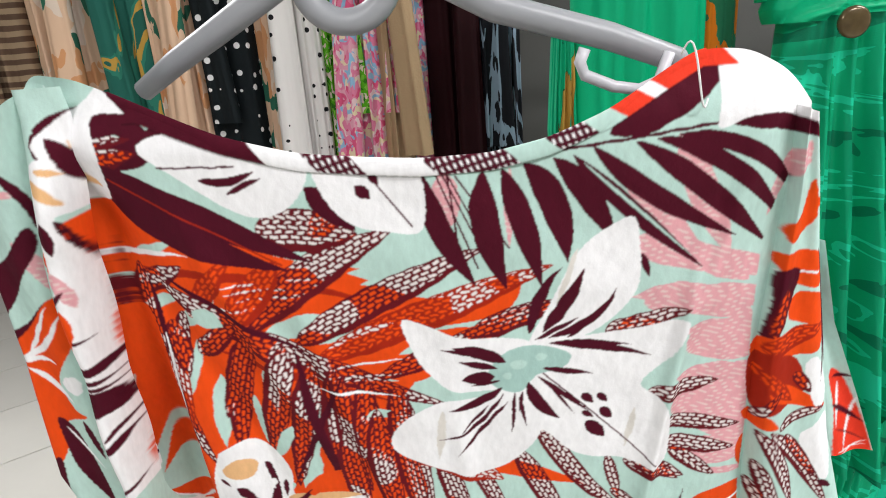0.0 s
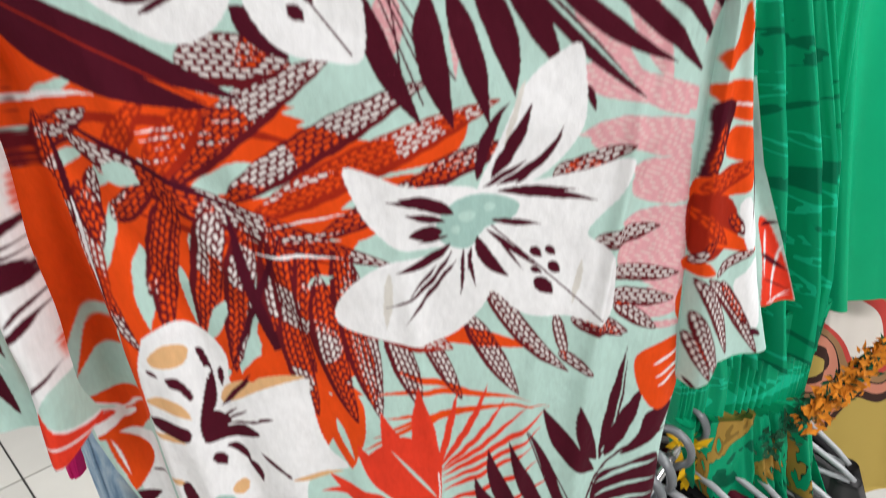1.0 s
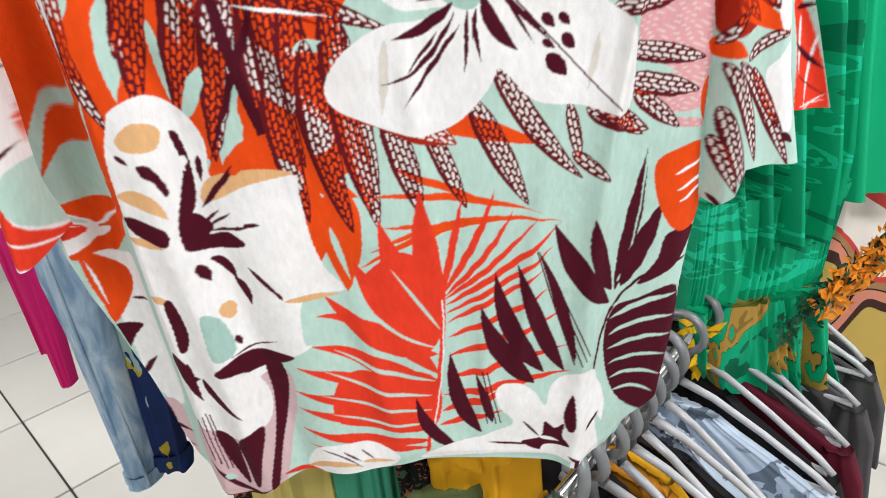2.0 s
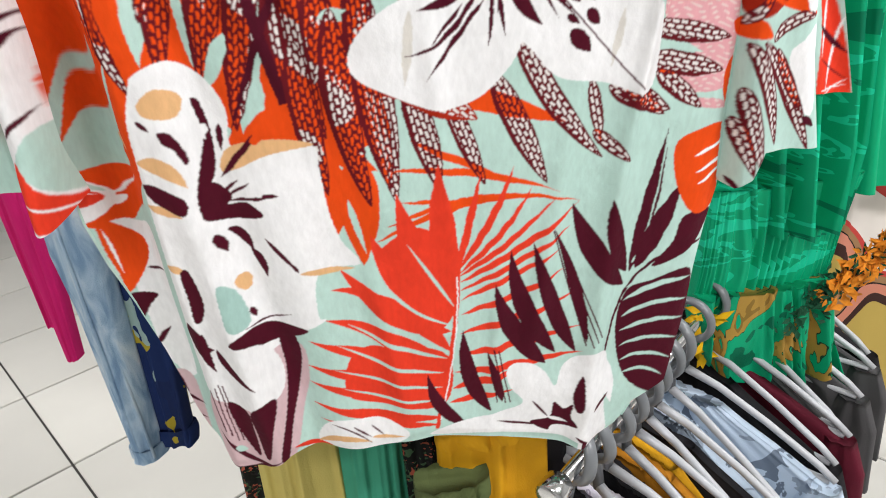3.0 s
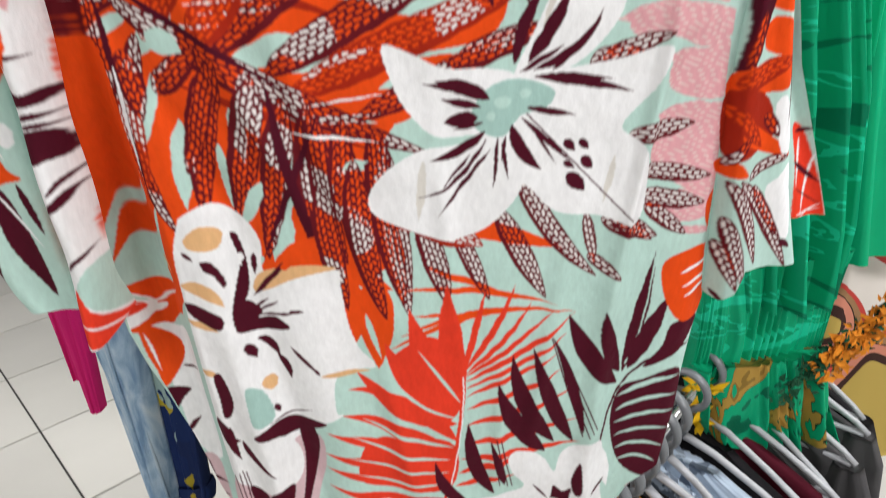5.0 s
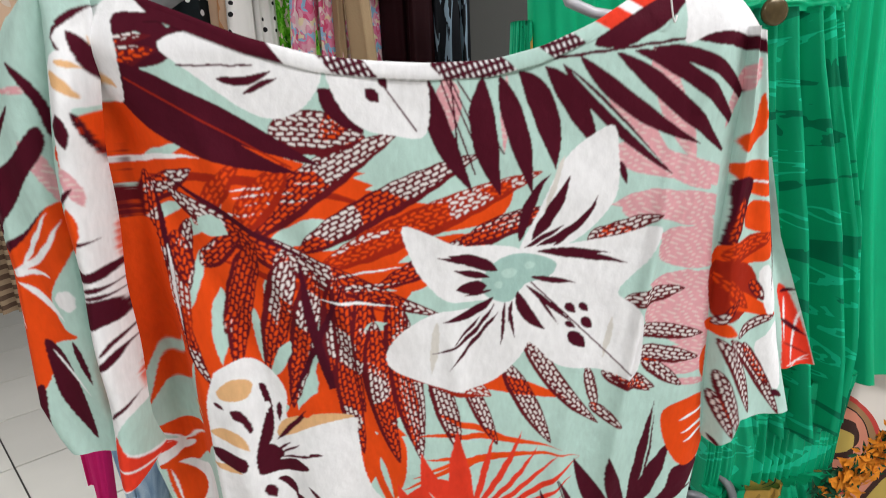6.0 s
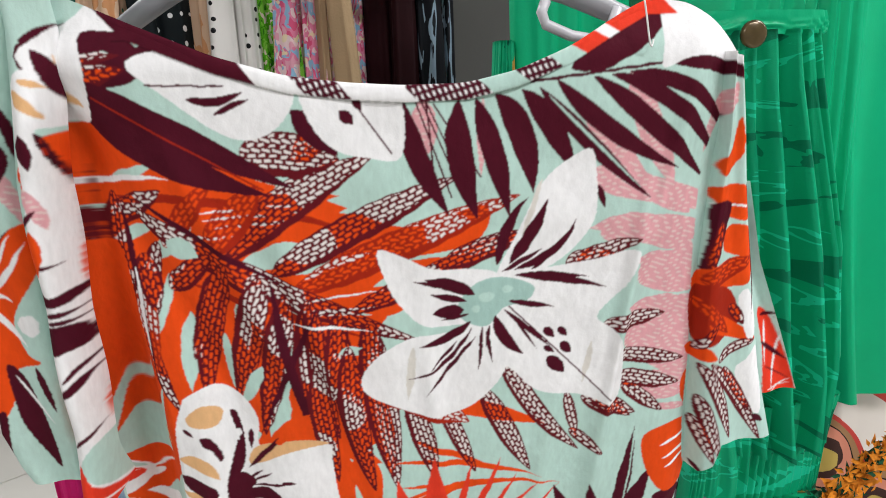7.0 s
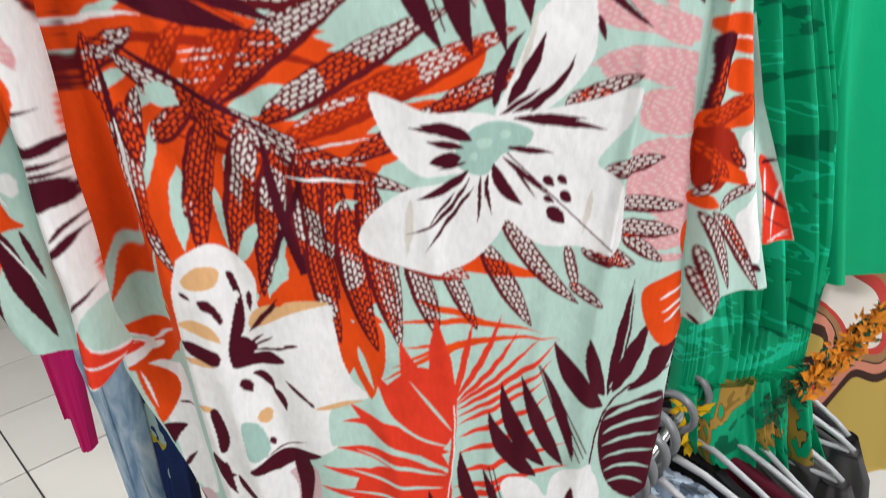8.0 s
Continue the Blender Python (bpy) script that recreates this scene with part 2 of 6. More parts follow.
def cloth_tube(name, parent, material, base, way, profile, z_top, z_bot, depth=0.03, folds=5, amp=0.012, seed=0, label="", cols=96, rows=60, lean=(0, 0), flare=1.0, hem_wave=0.0, fine=1.0):
    """A hanging flattened tube of cloth. base: (x, y) of its middle; way: its broad direction; profile: (share of the drop, left, right) half widths."""
    rng = random.Random(seed)
    ph = [rng.uniform(0, 6.28) for _ in range(6)]
    wx, wy = Vector(way).normalized()
    shares = [p[0] for p in profile]
    lefts, rights = [p[1] for p in profile], [p[2] for p in profile]
    verts = []
    for r in range(rows + 1):
        v = r / rows
        lo, hi = np.interp(v, shares, lefts), np.interp(v, shares, rights)
        for c in range(cols):
            a = 2 * math.pi * c / cols
            u = 0.5 - 0.5 * math.cos(a)
            s = lo + (hi - lo) * u
            front = -1 if math.sin(a) >= 0 else 1
            d = front * depth * abs(math.sin(a)) ** 0.5
            g = amp * (0.35 + 0.65 * v ** flare)
            k = (u + 0.09 * math.sin(5.1 * u + ph[5]) + 0.05 * math.sin(11.0 * u + ph[4]) + 0.03 * math.sin(3 * v + ph[2])) * 2 * math.pi * folds
            w = (0.75 + 0.45 * math.sin(7.3 * u + ph[3] + 1.1 * v)) * math.sin(k + ph[0] + 0.9 * math.sin(2.2 * v + ph[1])) + fine * 0.45 * math.sin(1.9 * k + ph[2] + 1.6 * v) + fine * 0.2 * math.sin(3.7 * k + ph[3] - 2.0 * v)
            d += g * w * (1 if front < 0 else 0.8)
            z = z_top + (z_bot - z_top) * v + hem_wave * v * math.sin(k * 0.5 + ph[4])
            y = base[1] + lean[1] * v + wy * s + wx * d
            x = base[0] + lean[0] * v + wx * s - wy * d
            verts.append((x, y, z))
    faces = []
    for r in range(rows):
        for c in range(cols):
            n = (c + 1) % cols
            faces.append((r * cols + c, r * cols + n, (r + 1) * cols + n, (r + 1) * cols + c))
    faces.append(tuple(range(cols)))
    return mesh_ob(name, verts, faces, material, parent, label)

# ---- room ----
ROOM_X0, ROOM_X1, ROOM_Y0, ROOM_Y1, ROOM_H = -4.6, 3.4, -3.2, 4.8, 2.9
U, V = Vector((0.637, -0.771)), Vector((0.771, 0.637))
ORIGIN, TILE_SIZE = Vector((-1.395, 2.045)), 0.518
floor = tagged(part("floor", box((8.4, 8.4, 0.1), (-0.6, 0.8, -0.056)), GROUT), "pale glazed square floor tiles with dark grout joints", "floor", kind="structure")
for nm, size, at in (("wall_north", (8.4, 0.2, ROOM_H), (-0.6, ROOM_Y1 + 0.1, ROOM_H / 2)), ("wall_south", (8.4, 0.2, ROOM_H), (-0.6, ROOM_Y0 - 0.1, ROOM_H / 2)),
                     ("wall_east", (0.2, 8.0, ROOM_H), (ROOM_X1 + 0.1, 0.8, ROOM_H / 2)), ("wall_west", (0.2, 8.0, ROOM_H), (ROOM_X0 - 0.1, 0.8, ROOM_H / 2))):
    tagged(part(nm, box(size, at), PAINT), "plain pale painted shop wall", "wall", kind="structure")
tagged(part("ceiling", box((8.4, 8.4, 0.1), (-0.6, 0.8, ROOM_H + 0.05)), CEIL), "plain white shop ceiling", "ceiling", kind="structure")
tagged(part("wall_partition", box((3.7, 0.06, 2.5), (1.5, 1.78, 1.25)), DARK_PANEL), "dark grey partition wall behind the clothes rail", "wall", kind="structure")

GLOW = bpy.data.materials.new("lamp_diffuser")
GLOW.use_nodes = True
GLOW.node_tree.nodes["Principled BSDF"].inputs["Base Color"].default_value = (0.9, 0.9, 0.9, 1)
GLOW.node_tree.nodes["Principled BSDF"].inputs["Emission Color"].default_value = (1, 0.97, 0.92, 1)
GLOW.node_tree.nodes["Principled BSDF"].inputs["Emission Strength"].default_value = 6.0
WHITE_METAL = mat("white_lacquer", (0.8, 0.8, 0.8), 0.4, vary=0.03)
# all out of view, places assumed; the third is there to brighten the floor
for k, (lx, ly, share) in enumerate(((-1.0, -1.5, 0.75), (1.35, -0.75, 1.2), (-1.6, 1.7, 1.35), (1.9, 0.9, 0.8))):
    lamp = thing("ceiling_light", "assumed white ceiling luminaire with a bright diffuser", "ceiling light", "ceiling lights", (lx, ly, ROOM_H))
    part("housing", box((1.24, 0.22, 0.05), (0, 0, -0.025), 0.006), WHITE_METAL, lamp)
    part("diffuser", box((1.18, 0.16, 0.012), (0, 0, -0.056), 0.004), GLOW, lamp, "glowing diffuser")
    data = bpy.data.lights.new("ceiling_lamp", "AREA")
    data.shape, data.size, data.size_y, data.energy, data.color = "RECTANGLE", 1.18, 0.16, LAMP_WATTS * share, (0.99, 0.975, 1.0)
    lo = new("ceiling_lamp", data)
    lo.location = (lx, ly, ROOM_H - 0.07)

# ---- the printed blouse ----
MINT, MINTD, WHITE = (0.49, 0.69, 0.625), (0.38, 0.58, 0.53), (0.89, 0.89, 0.90)
ORANGE, RED, MAROON = (0.80, 0.072, 0.006), (0.80, 0.048, 0.020), (0.072, 0.004, 0.014)
WASH = (0.72, 0.69, 0.64)
PINK_PALE = (0.66, 0.47, 0.50)
RUST, DARK, PINK, PEACH = (0.36, 0.020, 0.006), (0.055, 0.004, 0.010), (0.74, 0.37, 0.40), (0.78, 0.46, 0.22)
# the cloth is laid out flat in cm: across from CX0, up from CZ0
CX0, CX1, CZ0, CZ1, STEP = -40.0, 38.0, -10.0, 62.0, 0.055
NX, NZ = int((CX1 - CX0) / STEP), int((CZ1 - CZ0) / STEP)
dye = np.empty((NZ, NX, 3), np.float32)
dye[:] = MINT
dye_rng = np.random.RandomState(4)


def spine(x0, y0, x1, y1, xm, ym, n=22):
    xm = (x0 + x1) / 2 if xm is None else xm
    ym = (y0 + y1) / 2 if ym is None else ym
    t = np.linspace(0, 1, n)
    cx, cy = 2 * xm - (x0 + x1) / 2, 2 * ym - (y0 + y1) / 2
    return (1 - t) ** 2 * x0 + 2 * t * (1 - t) * cx + t * t * x1, (1 - t) ** 2 * y0 + 2 * t * (1 - t) * cy + t * t * y1


def near(x0, y0, x1, y1, xm, ym, reach):
    """Cells near a curved spine: their window, share along it, signed distance across it and its length."""
    px, py = spine(x0, y0, x1, y1, xm, ym)
    a, b = max(0, int((px.min() - reach - CX0) / STEP)), min(NX, int((px.max() + reach - CX0) / STEP) + 2)
    c, d = max(0, int((py.min() - reach - CZ0) / STEP)), min(NZ, int((py.max() + reach - CZ0) / STEP) + 2)
    if a >= b or c >= d:
        return None
    gx, gy = np.meshgrid(CX0 + STEP * np.arange(a, b), CZ0 + STEP * np.arange(c, d))
    wob = 0.025 * np.sin(gx * 3.1 + gy * 1.7) + 0.015 * np.sin(gy * 9.3 - gx * 5.9)
    gx, gy = gx + wob, gy - wob
    best = np.full(gx.shape, 1e9)
    along = np.zeros(gx.shape)
    across = np.zeros(gx.shape)
    seg = np.hypot(np.diff(px), np.diff(py))
    length = seg.sum()
    done = 0.0
    for k in range(len(seg)):
        ux, uy = (px[k + 1] - px[k]) / max(seg[k], 1e-6), (py[k + 1] - py[k]) / max(seg[k], 1e-6)
        t = np.clip((gx - px[k]) * ux + (gy - py[k]) * uy, 0, seg[k])
        ex, ey = gx - px[k] - t * ux, gy - py[k] - t * uy
        dist = np.hypot(ex, ey)
        m = dist < best
        best[m] = dist[m]
        along[m] = (done + t)[m] / length
        across[m] = (np.sign(ux * ey - uy * ex) * dist)[m]
        done += seg[k]
    return (slice(c, d), slice(a, b)), along, across, best, length


def lay(window, inside, colour):
    part_of = dye[window]
    part_of[inside] = colour


def leaf(colour, w, x0, y0, x1, y1, xm=None, ym=None):
    got = near(x0, y0, x1, y1, xm, ym, w)
    if got:
        win, s, d, best, _ = got
        lay(win, best < 0.5 * w * np.clip(1.08 * np.sin(np.pi * np.clip(s, 0.0, 1) ** 0.8), 0, 1) ** 0.95, colour)


def line(colour, w, x0, y0, x1, y1, xm=None, ym=None):
    got = near(x0, y0, x1, y1, xm, ym, w)
    if got:
        lay(got[0], got[3] < 0.5 * max(w, 0.12), colour)


def patch(colour, *flat):
    """A smooth closed outline through a few points, filled."""
    n = len(flat) // 2
    px, py = [], []
    for k in range(n):
        q = [(flat[2 * ((k + o) % n)], flat[2 * ((k + o) % n) + 1]) for o in (-1, 0, 1, 2)]
        for t in (0, 0.2, 0.4, 0.6, 0.8):
            for out, i in ((px, 0), (py, 1)):
                p0, p1, p2, p3 = (w[i] for w in q)
                out.append(p1 + 0.5 * t * (p2 - p0 + t * (2 * p0 - 5 * p1 + 4 * p2 - p3 + t * (3 * (p1 - p2) + p3 - p0))))
    a, b = max(0, int((min(px) - CX0) / STEP)), min(NX, int((max(px) - CX0) / STEP) + 2)
    c, d = max(0, int((min(py) - CZ0) / STEP)), min(NZ, int((max(py) - CZ0) / STEP) + 2)
    gx, gy = np.meshgrid(CX0 + STEP * np.arange(a, b), CZ0 + STEP * np.arange(c, d))
    gx = gx + 0.02 * np.sin(gy * 11 + gx * 3)
    inside = np.zeros(gx.shape, bool)
    for k in range(len(px)):
        xa, ya, xb, yb = px[k - 1], py[k - 1], px[k], py[k]
        if ya != yb:
            inside ^= ((ya > gy) != (yb > gy)) & (gx < (xb - xa) * (gy - ya) / (yb - ya) + xa)
    lay((slice(c, d), slice(a, b)), inside, colour)


def blob(colour, x, y, rx, ry):
    got = near(x, y - 0.01, x, y + 0.01, None, None, max(rx, ry) * 1.1)
    if got:
        win = got[0]
        gx = CX0 + STEP * np.arange(win[1].start, win[1].stop)[None, :]
        gy = CZ0 + STEP * np.arange(win[0].start, win[0].stop)[:, None]
        a = np.arctan2(gy - y, gx - x)
        lay(win, ((gx - x) / rx) ** 2 + ((gy - y) / ry) ** 2 < 1 + 0.12 * np.sin(3 * a + x) + 0.06 * np.sin(7 * a), colour)


def gx_cm(win):
    return CX0 + STEP * np.arange(win[1].start, win[1].stop)[None, :]


def gz_cm(win):
    return CZ0 + STEP * np.arange(win[0].start, win[0].stop)[:, None]


def hatch(colour, w, x0, y0, x1, y1, xm=None, ym=None):
    """A blade filled with rice-grain dashes that leave the ground showing."""
    got = near(x0, y0, x1, y1, xm, ym, w)
    if not got:
        return
    win, s, d, best, length = got
    half = 0.5 * w * np.clip(1.1 * np.sin(np.pi * np.clip(s, 0.0, 1) ** 0.75), 0, 1) ** 0.7
    inside = best < half
    row = np.floor(d / 0.34 + 0.11 * np.sin(s * length * 0.9 + x0))
    ls = s * length / 0.68 + 0.5 * (row % 2) + 0.2 * np.sin(row * 12.9)
    col = np.floor(ls)
    jit = np.sin(row * 78.2 + col * 37.7 + x0)
    fu, fv = ls - col - 0.5 + 0.07 * jit, d / 0.34 + 0.11 * np.sin(s * length * 0.9 + x0) - row - 0.5
    dash = (np.abs(fu) < 0.36 + 0.07 * jit) & (np.abs(fv + 0.6 * fu * jit) < 0.30 - 0.25 * np.abs(fu) ** 2) & (best < half - 0.10) & (d > -0.62 * half)
    ground = dye[win]
    cloud = np.sin(0.62 * gx_cm(win) + 1.3 * np.sin(0.41 * gz_cm(win))) + np.sin(0.83 * gz_cm(win) + 0.5 * gx_cm(win) + x0)
    pale = inside & dash & ((ground[..., 2] > 0.3) | (cloud > 1.0))
    ground[pale] = (0.80, 0.76, 0.74)
    ground[inside & dash & ~pale] = ORANGE if colour != DARK else RUST
    ground[inside & ~dash] = (0.125, 0.007, 0.012) if colour == MAROON else colour


# the print, motif by motif
leaf(PINK, 1.48, 12.2, 48.7, 18.4, 41.9)
leaf(PINK, 1.88, 15.8, 50.4, 19.8, 41.9)
leaf(PINK, 1.32, 23.6, 49.4, 21.9, 44.6)
leaf(PINK, 1.73, 21.4, 40.1, 13.4, 43.7, 17.6, 42.4)
leaf(PINK, 2.24, 22.1, 37.3, 13.6, 39.4, 17.4, 39.4)
leaf(PINK, 2.24, 22.9, 33.9, 16.9, 36.8, 19.6, 36.3)
leaf(PINK, 3.36, 23.6, 30.9, 16.9, 33.0)
leaf(PINK, 3.36, 23.9, 27.7, 17.8, 29.8)
leaf(PINK, 2.24, 24.0, 24.6, 17.7, 26.7)
leaf(PINK, 0.70, 24.0, 22.6, 19.0, 23.8)
leaf(PINK, 0.64, 5.8, 49.0, 5.6, 43.7)
leaf(PINK, 1.60, 1.7, 49.1, 2.1, 45.4)
patch(PINK, 13.9, 44.0, 17.5, 43.3, 22.4, 41.6, 23.0, 40.2, 18.6, 41.1, 14.6, 42.1)
patch(PINK, 14.8, 39.7, 18.6, 40.3, 22.7, 39.3, 22.6, 37.9, 18.8, 38.7, 15.1, 38.4)
patch(PINK, 17.7, 36.7, 19.8, 37.2, 22.5, 37.3, 22.9, 34.0, 20.2, 33.8, 17.6, 35.0)
patch(PINK, 16.8, 30.6, 19.2, 32.7, 22.8, 33.0, 23.4, 26.9, 21.4, 26.4, 17.9, 28.6)
patch(PINK, 17.8, 24.7, 20.1, 25.7, 23.1, 25.6, 23.0, 24.2, 20.2, 24.1)
# orange fields
patch(ORANGE, -22.3, 46.8, -15.6, 47.2, -10.4, 44.7, -4.9, 42.6, 0.3, 40.4, 5.9, 41.7, 5.1, 38.9, -1.4, 37.7, -0.7, 34.9, -3.0, 31.2, -3.3, 27.1, -3.0, 22.5, -9.3, 22.6, -14.9, 26.4, -20.8, 18.4, -25.0, 18.4, -23.7, 31.4, -23.0, 40.5)
leaf(ORANGE, 6.18, -23.2, 45.3, -9.2, 44.6, -15.8, 45.7)
leaf(ORANGE, 2.40, -17.0, 40.4, -4.1, 42.9, -10.4, 42.2)
leaf(ORANGE, 5.36, -17.8, 33.1, 1.9, 39.2, -7.7, 38.4)
leaf(ORANGE, 3.71, -8.2, 33.4, 6.0, 38.0)
leaf(ORANGE, 5.20, -20.5, 39.5, -24.2, 17.7)
leaf(ORANGE, 5.20, -17.1, 37.3, -19.3, 19.4)
leaf(ORANGE, 4.50, -14.0, 38.6, -14.4, 26.4)
leaf(ORANGE, 4.54, -8.2, 33.4, -7.8, 20.7)
leaf(ORANGE, 3.71, -3.3, 33.2, -5.8, 21.7)
leaf(ORANGE, 5.50, -9.8, 26.3, -8.8, 16.0)
leaf(ORANGE, 2.00, -0.1, 30.0, -7.2, 26.3)
leaf(ORANGE, 3.00, -1.5, 34.1, -8.2, 33.4)
# mint gaps and thin stripes
leaf(MINT, 0.66, -15.8, 45.5, -19.6, 44.7)
leaf(WHITE, 0.41, -22.1, 44.1, -14.8, 44.6, -18.3, 44.8)
leaf(MINT, 1.60, -8.6, 43.4, 0.5, 46.7, -4.0, 44.9)
leaf(MINT, 1.36, -4.2, 41.7, 8.3, 43.8)
leaf(MINT, 1.20, -14.0, 41.3, -18.2, 38.6)
leaf(MINT, 1.30, -15.3, 35.0, -16.0, 28.8)
leaf(MINT, 1.50, -9.5, 28.4, -10.7, 22.1)
leaf(MINT, 1.30, -9.1, 39.6, -6.0, 38.8)
leaf(WHITE, 0.20, -13.4, 42.3, -5.6, 42.5)
leaf(WHITE, 0.21, -13.2, 41.8, -5.7, 42.0)
leaf(WHITE, 0.20, -12.8, 41.2, -6.2, 41.4)
leaf(MINT, 0.56, -7.8, 37.5, -2.1, 38.7)
leaf(MINT, 0.50, -8.8, 34.7, -2.4, 33.9)
leaf(MINT, 0.60, -8.1, 30.5, -0.9, 31.1)
leaf(MINT, 0.60, -7.2, 31.4, -10.7, 33.3)
leaf(MINT, 0.88, -20.7, 31.2, -23.5, 23.8)
leaf(MINT, 1.30, -18.6, 28.4, -20.9, 22.6)
leaf(MINT, 1.60, -21.1, 26.9, -21.1, 21.7)
leaf(MINT, 0.74, -21.5, 42.8, -16.1, 43.2, -19.1, 42.6)
leaf(MINT, 0.91, -19.9, 40.4, -16.4, 41.7)
leaf(WHITE, 0.21, -16.1, 40.7, -10.9, 40.5)
leaf(MINT, 1.50, -11.2, 38.5, -7.5, 39.9, -9.2, 38.8)
leaf(MINT, 0.80, -16.2, 38.0, -17.8, 33.1)
leaf(MINT, 1.12, -11.6, 36.1, -11.6, 31.8)
leaf(MINT, 0.80, -8.4, 31.9, -9.8, 26.3)
leaf(MINT, 0.56, -2.3, 36.1, 1.0, 37.1)
leaf(MINT, 0.90, -3.1, 29.2, -1.7, 31.6)
leaf(MINT, 0.70, -13.1, 33.3, -13.1, 28.4)
leaf(MINT, 0.70, -19.1, 33.1, -19.6, 26.9)
leaf(WHITE, 0.16, -8.0, 35.2, -1.4, 35.8)
leaf(WHITE, 0.16, -8.1, 34.3, -1.5, 34.5)
leaf(RUST, 0.66, -19.4, 43.5, -2.0, 39.6, -10.6, 42.6)
leaf(RUST, 0.60, -21.6, 35.9, -22.6, 23.7)
leaf(RUST, 0.49, -7.2, 26.3, -6.2, 18.1)
leaf(RUST, 0.58, -15.0, 37.3, -2.6, 31.8)
leaf(RUST, 2.00, -22.2, 41.4, -22.7, 33.1)
# hatched upward blades
hatch(MAROON, 2.65, -12.7, 38.8, -1.7, 45.5, -7.2, 42.8)
hatch(MAROON, 2.24, -9.3, 37.5, 4.0, 43.8, -1.9, 41.2)
hatch(RUST, 2.40, -7.9, 36.1, 8.4, 42.3, 0.4, 39.3)
hatch(MAROON, 1.76, -4.0, 34.2, 9.3, 39.9, 2.6, 36.9)
hatch(MAROON, 1.76, 2.7, 37.4, 9.5, 39.6)
hatch(RUST, 1.60, -16.2, 40.0, -12.4, 44.3)
hatch(RUST, 2.35, -13.1, 39.6, -9.3, 43.9)
hatch(MAROON, 1.76, -20.5, 41.7, -15.6, 43.9)
hatch(MAROON, 1.44, -6.9, 45.4, -3.8, 48.1)
hatch(MAROON, 3.00, -10.2, 46.2, -3.9, 45.4)
hatch(MAROON, 1.20, -4.6, 46.0, -6.7, 48.7)
hatch(MAROON, 1.36, -20.0, 52.0, -14.9, 53.0)
hatch(MAROON, 1.20, -20.6, 50.3, -17.1, 50.8)
# main midrib
hatch(MAROON, 2.00, -17.8, 42.6, 1.2, 31.3, -8.7, 36.1)
# downward blades
hatch(DARK, 1.76, -22.0, 43.5, -21.9, 32.2)
hatch(MAROON, 2.00, -19.3, 43.9, -17.0, 26.9, -19.3, 35.8)
hatch(MAROON, 1.81, -16.6, 40.4, -22.1, 28.4)
hatch(MAROON, 2.00, -12.2, 38.7, -15.0, 28.1, -14.1, 33.7)
hatch(MAROON, 2.23, -10.2, 37.4, -12.9, 27.4)
hatch(MAROON, 2.00, -8.5, 35.9, -11.3, 24.3)
hatch(MAROON, 2.70, -6.9, 35.5, -6.0, 17.8, -7.1, 27.4)
hatch(MAROON, 2.00, -5.1, 34.2, -3.0, 16.5, -4.6, 26.1)
hatch(MAROON, 2.30, -2.8, 33.2, -1.4, 18.0)
hatch(RUST, 3.00, -4.8, 29.3, 1.6, 25.4)
hatch(MAROON, 1.60, -12.8, 38.2, -15.5, 31.3)
hatch(RUST, 2.20, -18.4, 36.8, -18.9, 29.3)
hatch(MAROON, 1.65, -18.0, 39.5, -17.4, 35.0)
hatch(MAROON, 1.76, -16.4, 36.8, -13.1, 39.3)
hatch(MAROON, 1.44, -6.8, 35.2, -6.8, 26.2)
hatch(MAROON, 1.60, -4.9, 34.3, -5.9, 26.8)
hatch(MAROON, 1.80, -2.8, 33.2, -2.9, 26.5)
leaf(MAROON, 0.40, -17.4, 43.4, -7.9, 36.1, -12.6, 39.6)
leaf(MAROON, 0.70, -9.4, 37.0, -6.2, 17.8, -8.6, 29.4)
leaf(MAROON, 0.49, -6.4, 34.7, -11.8, 24.1)
leaf(MAROON, 0.40, -18.8, 43.4, -18.4, 29.3)
leaf(MINT, 0.99, -10.8, 30.4, -12.7, 26.9)
leaf(WHITE, 0.32, -18.6, 38.6, -18.6, 31.2)
leaf(MINT, 1.50, -15.9, 40.4, -14.0, 39.1)
leaf(WHITE, 0.24, -8.2, 33.6, -2.5, 32.5)
leaf(MINT, 0.60, -5.2, 30.9, -3.4, 31.2)
# small hatched right of flower
hatch(MAROON, 1.36, 12.9, 37.0, 17.5, 38.5)
hatch(MAROON, 1.84, 12.0, 36.8, 15.9, 37.3)
hatch(MAROON, 1.48, 15.2, 31.5, 20.3, 32.1)
hatch(MAROON, 1.44, 16.0, 28.9, 22.5, 27.7)
hatch(MAROON, 1.60, 16.2, 26.8, 22.3, 25.5)
hatch(MAROON, 1.30, 17.2, 25.9, 21.0, 22.9)
hatch(MAROON, 1.70, 13.8, 25.2, 18.6, 23.0)
leaf(MINT, 6.00, 11.3, 18.1, 18.6, 20.3)
leaf(MINT, 3.60, -10.6, 17.7, -2.7, 11.0)
leaf(ORANGE, 5.36, -9.9, 25.3, -7.6, 21.9)
leaf(ORANGE, 2.80, -5.9, 22.5, -6.9, 14.0)
leaf(ORANGE, 2.80, -3.9, 22.2, -4.3, 12.9)
leaf(ORANGE, 1.60, -6.8, 23.1, -2.5, 20.6)
leaf(ORANGE, 0.82, 2.9, 26.3, 10.7, 23.0)
leaf(ORANGE, 1.04, 0.7, 25.9, 11.1, 22.8)
leaf(ORANGE, 0.56, -1.8, 20.5, 13.0, 16.3, 5.5, 19.3)
leaf(ORANGE, 0.56, -1.2, 18.0, 12.4, 14.7, 5.6, 16.9)
leaf(ORANGE, 0.56, -0.1, 22.5, 7.2, 18.6)
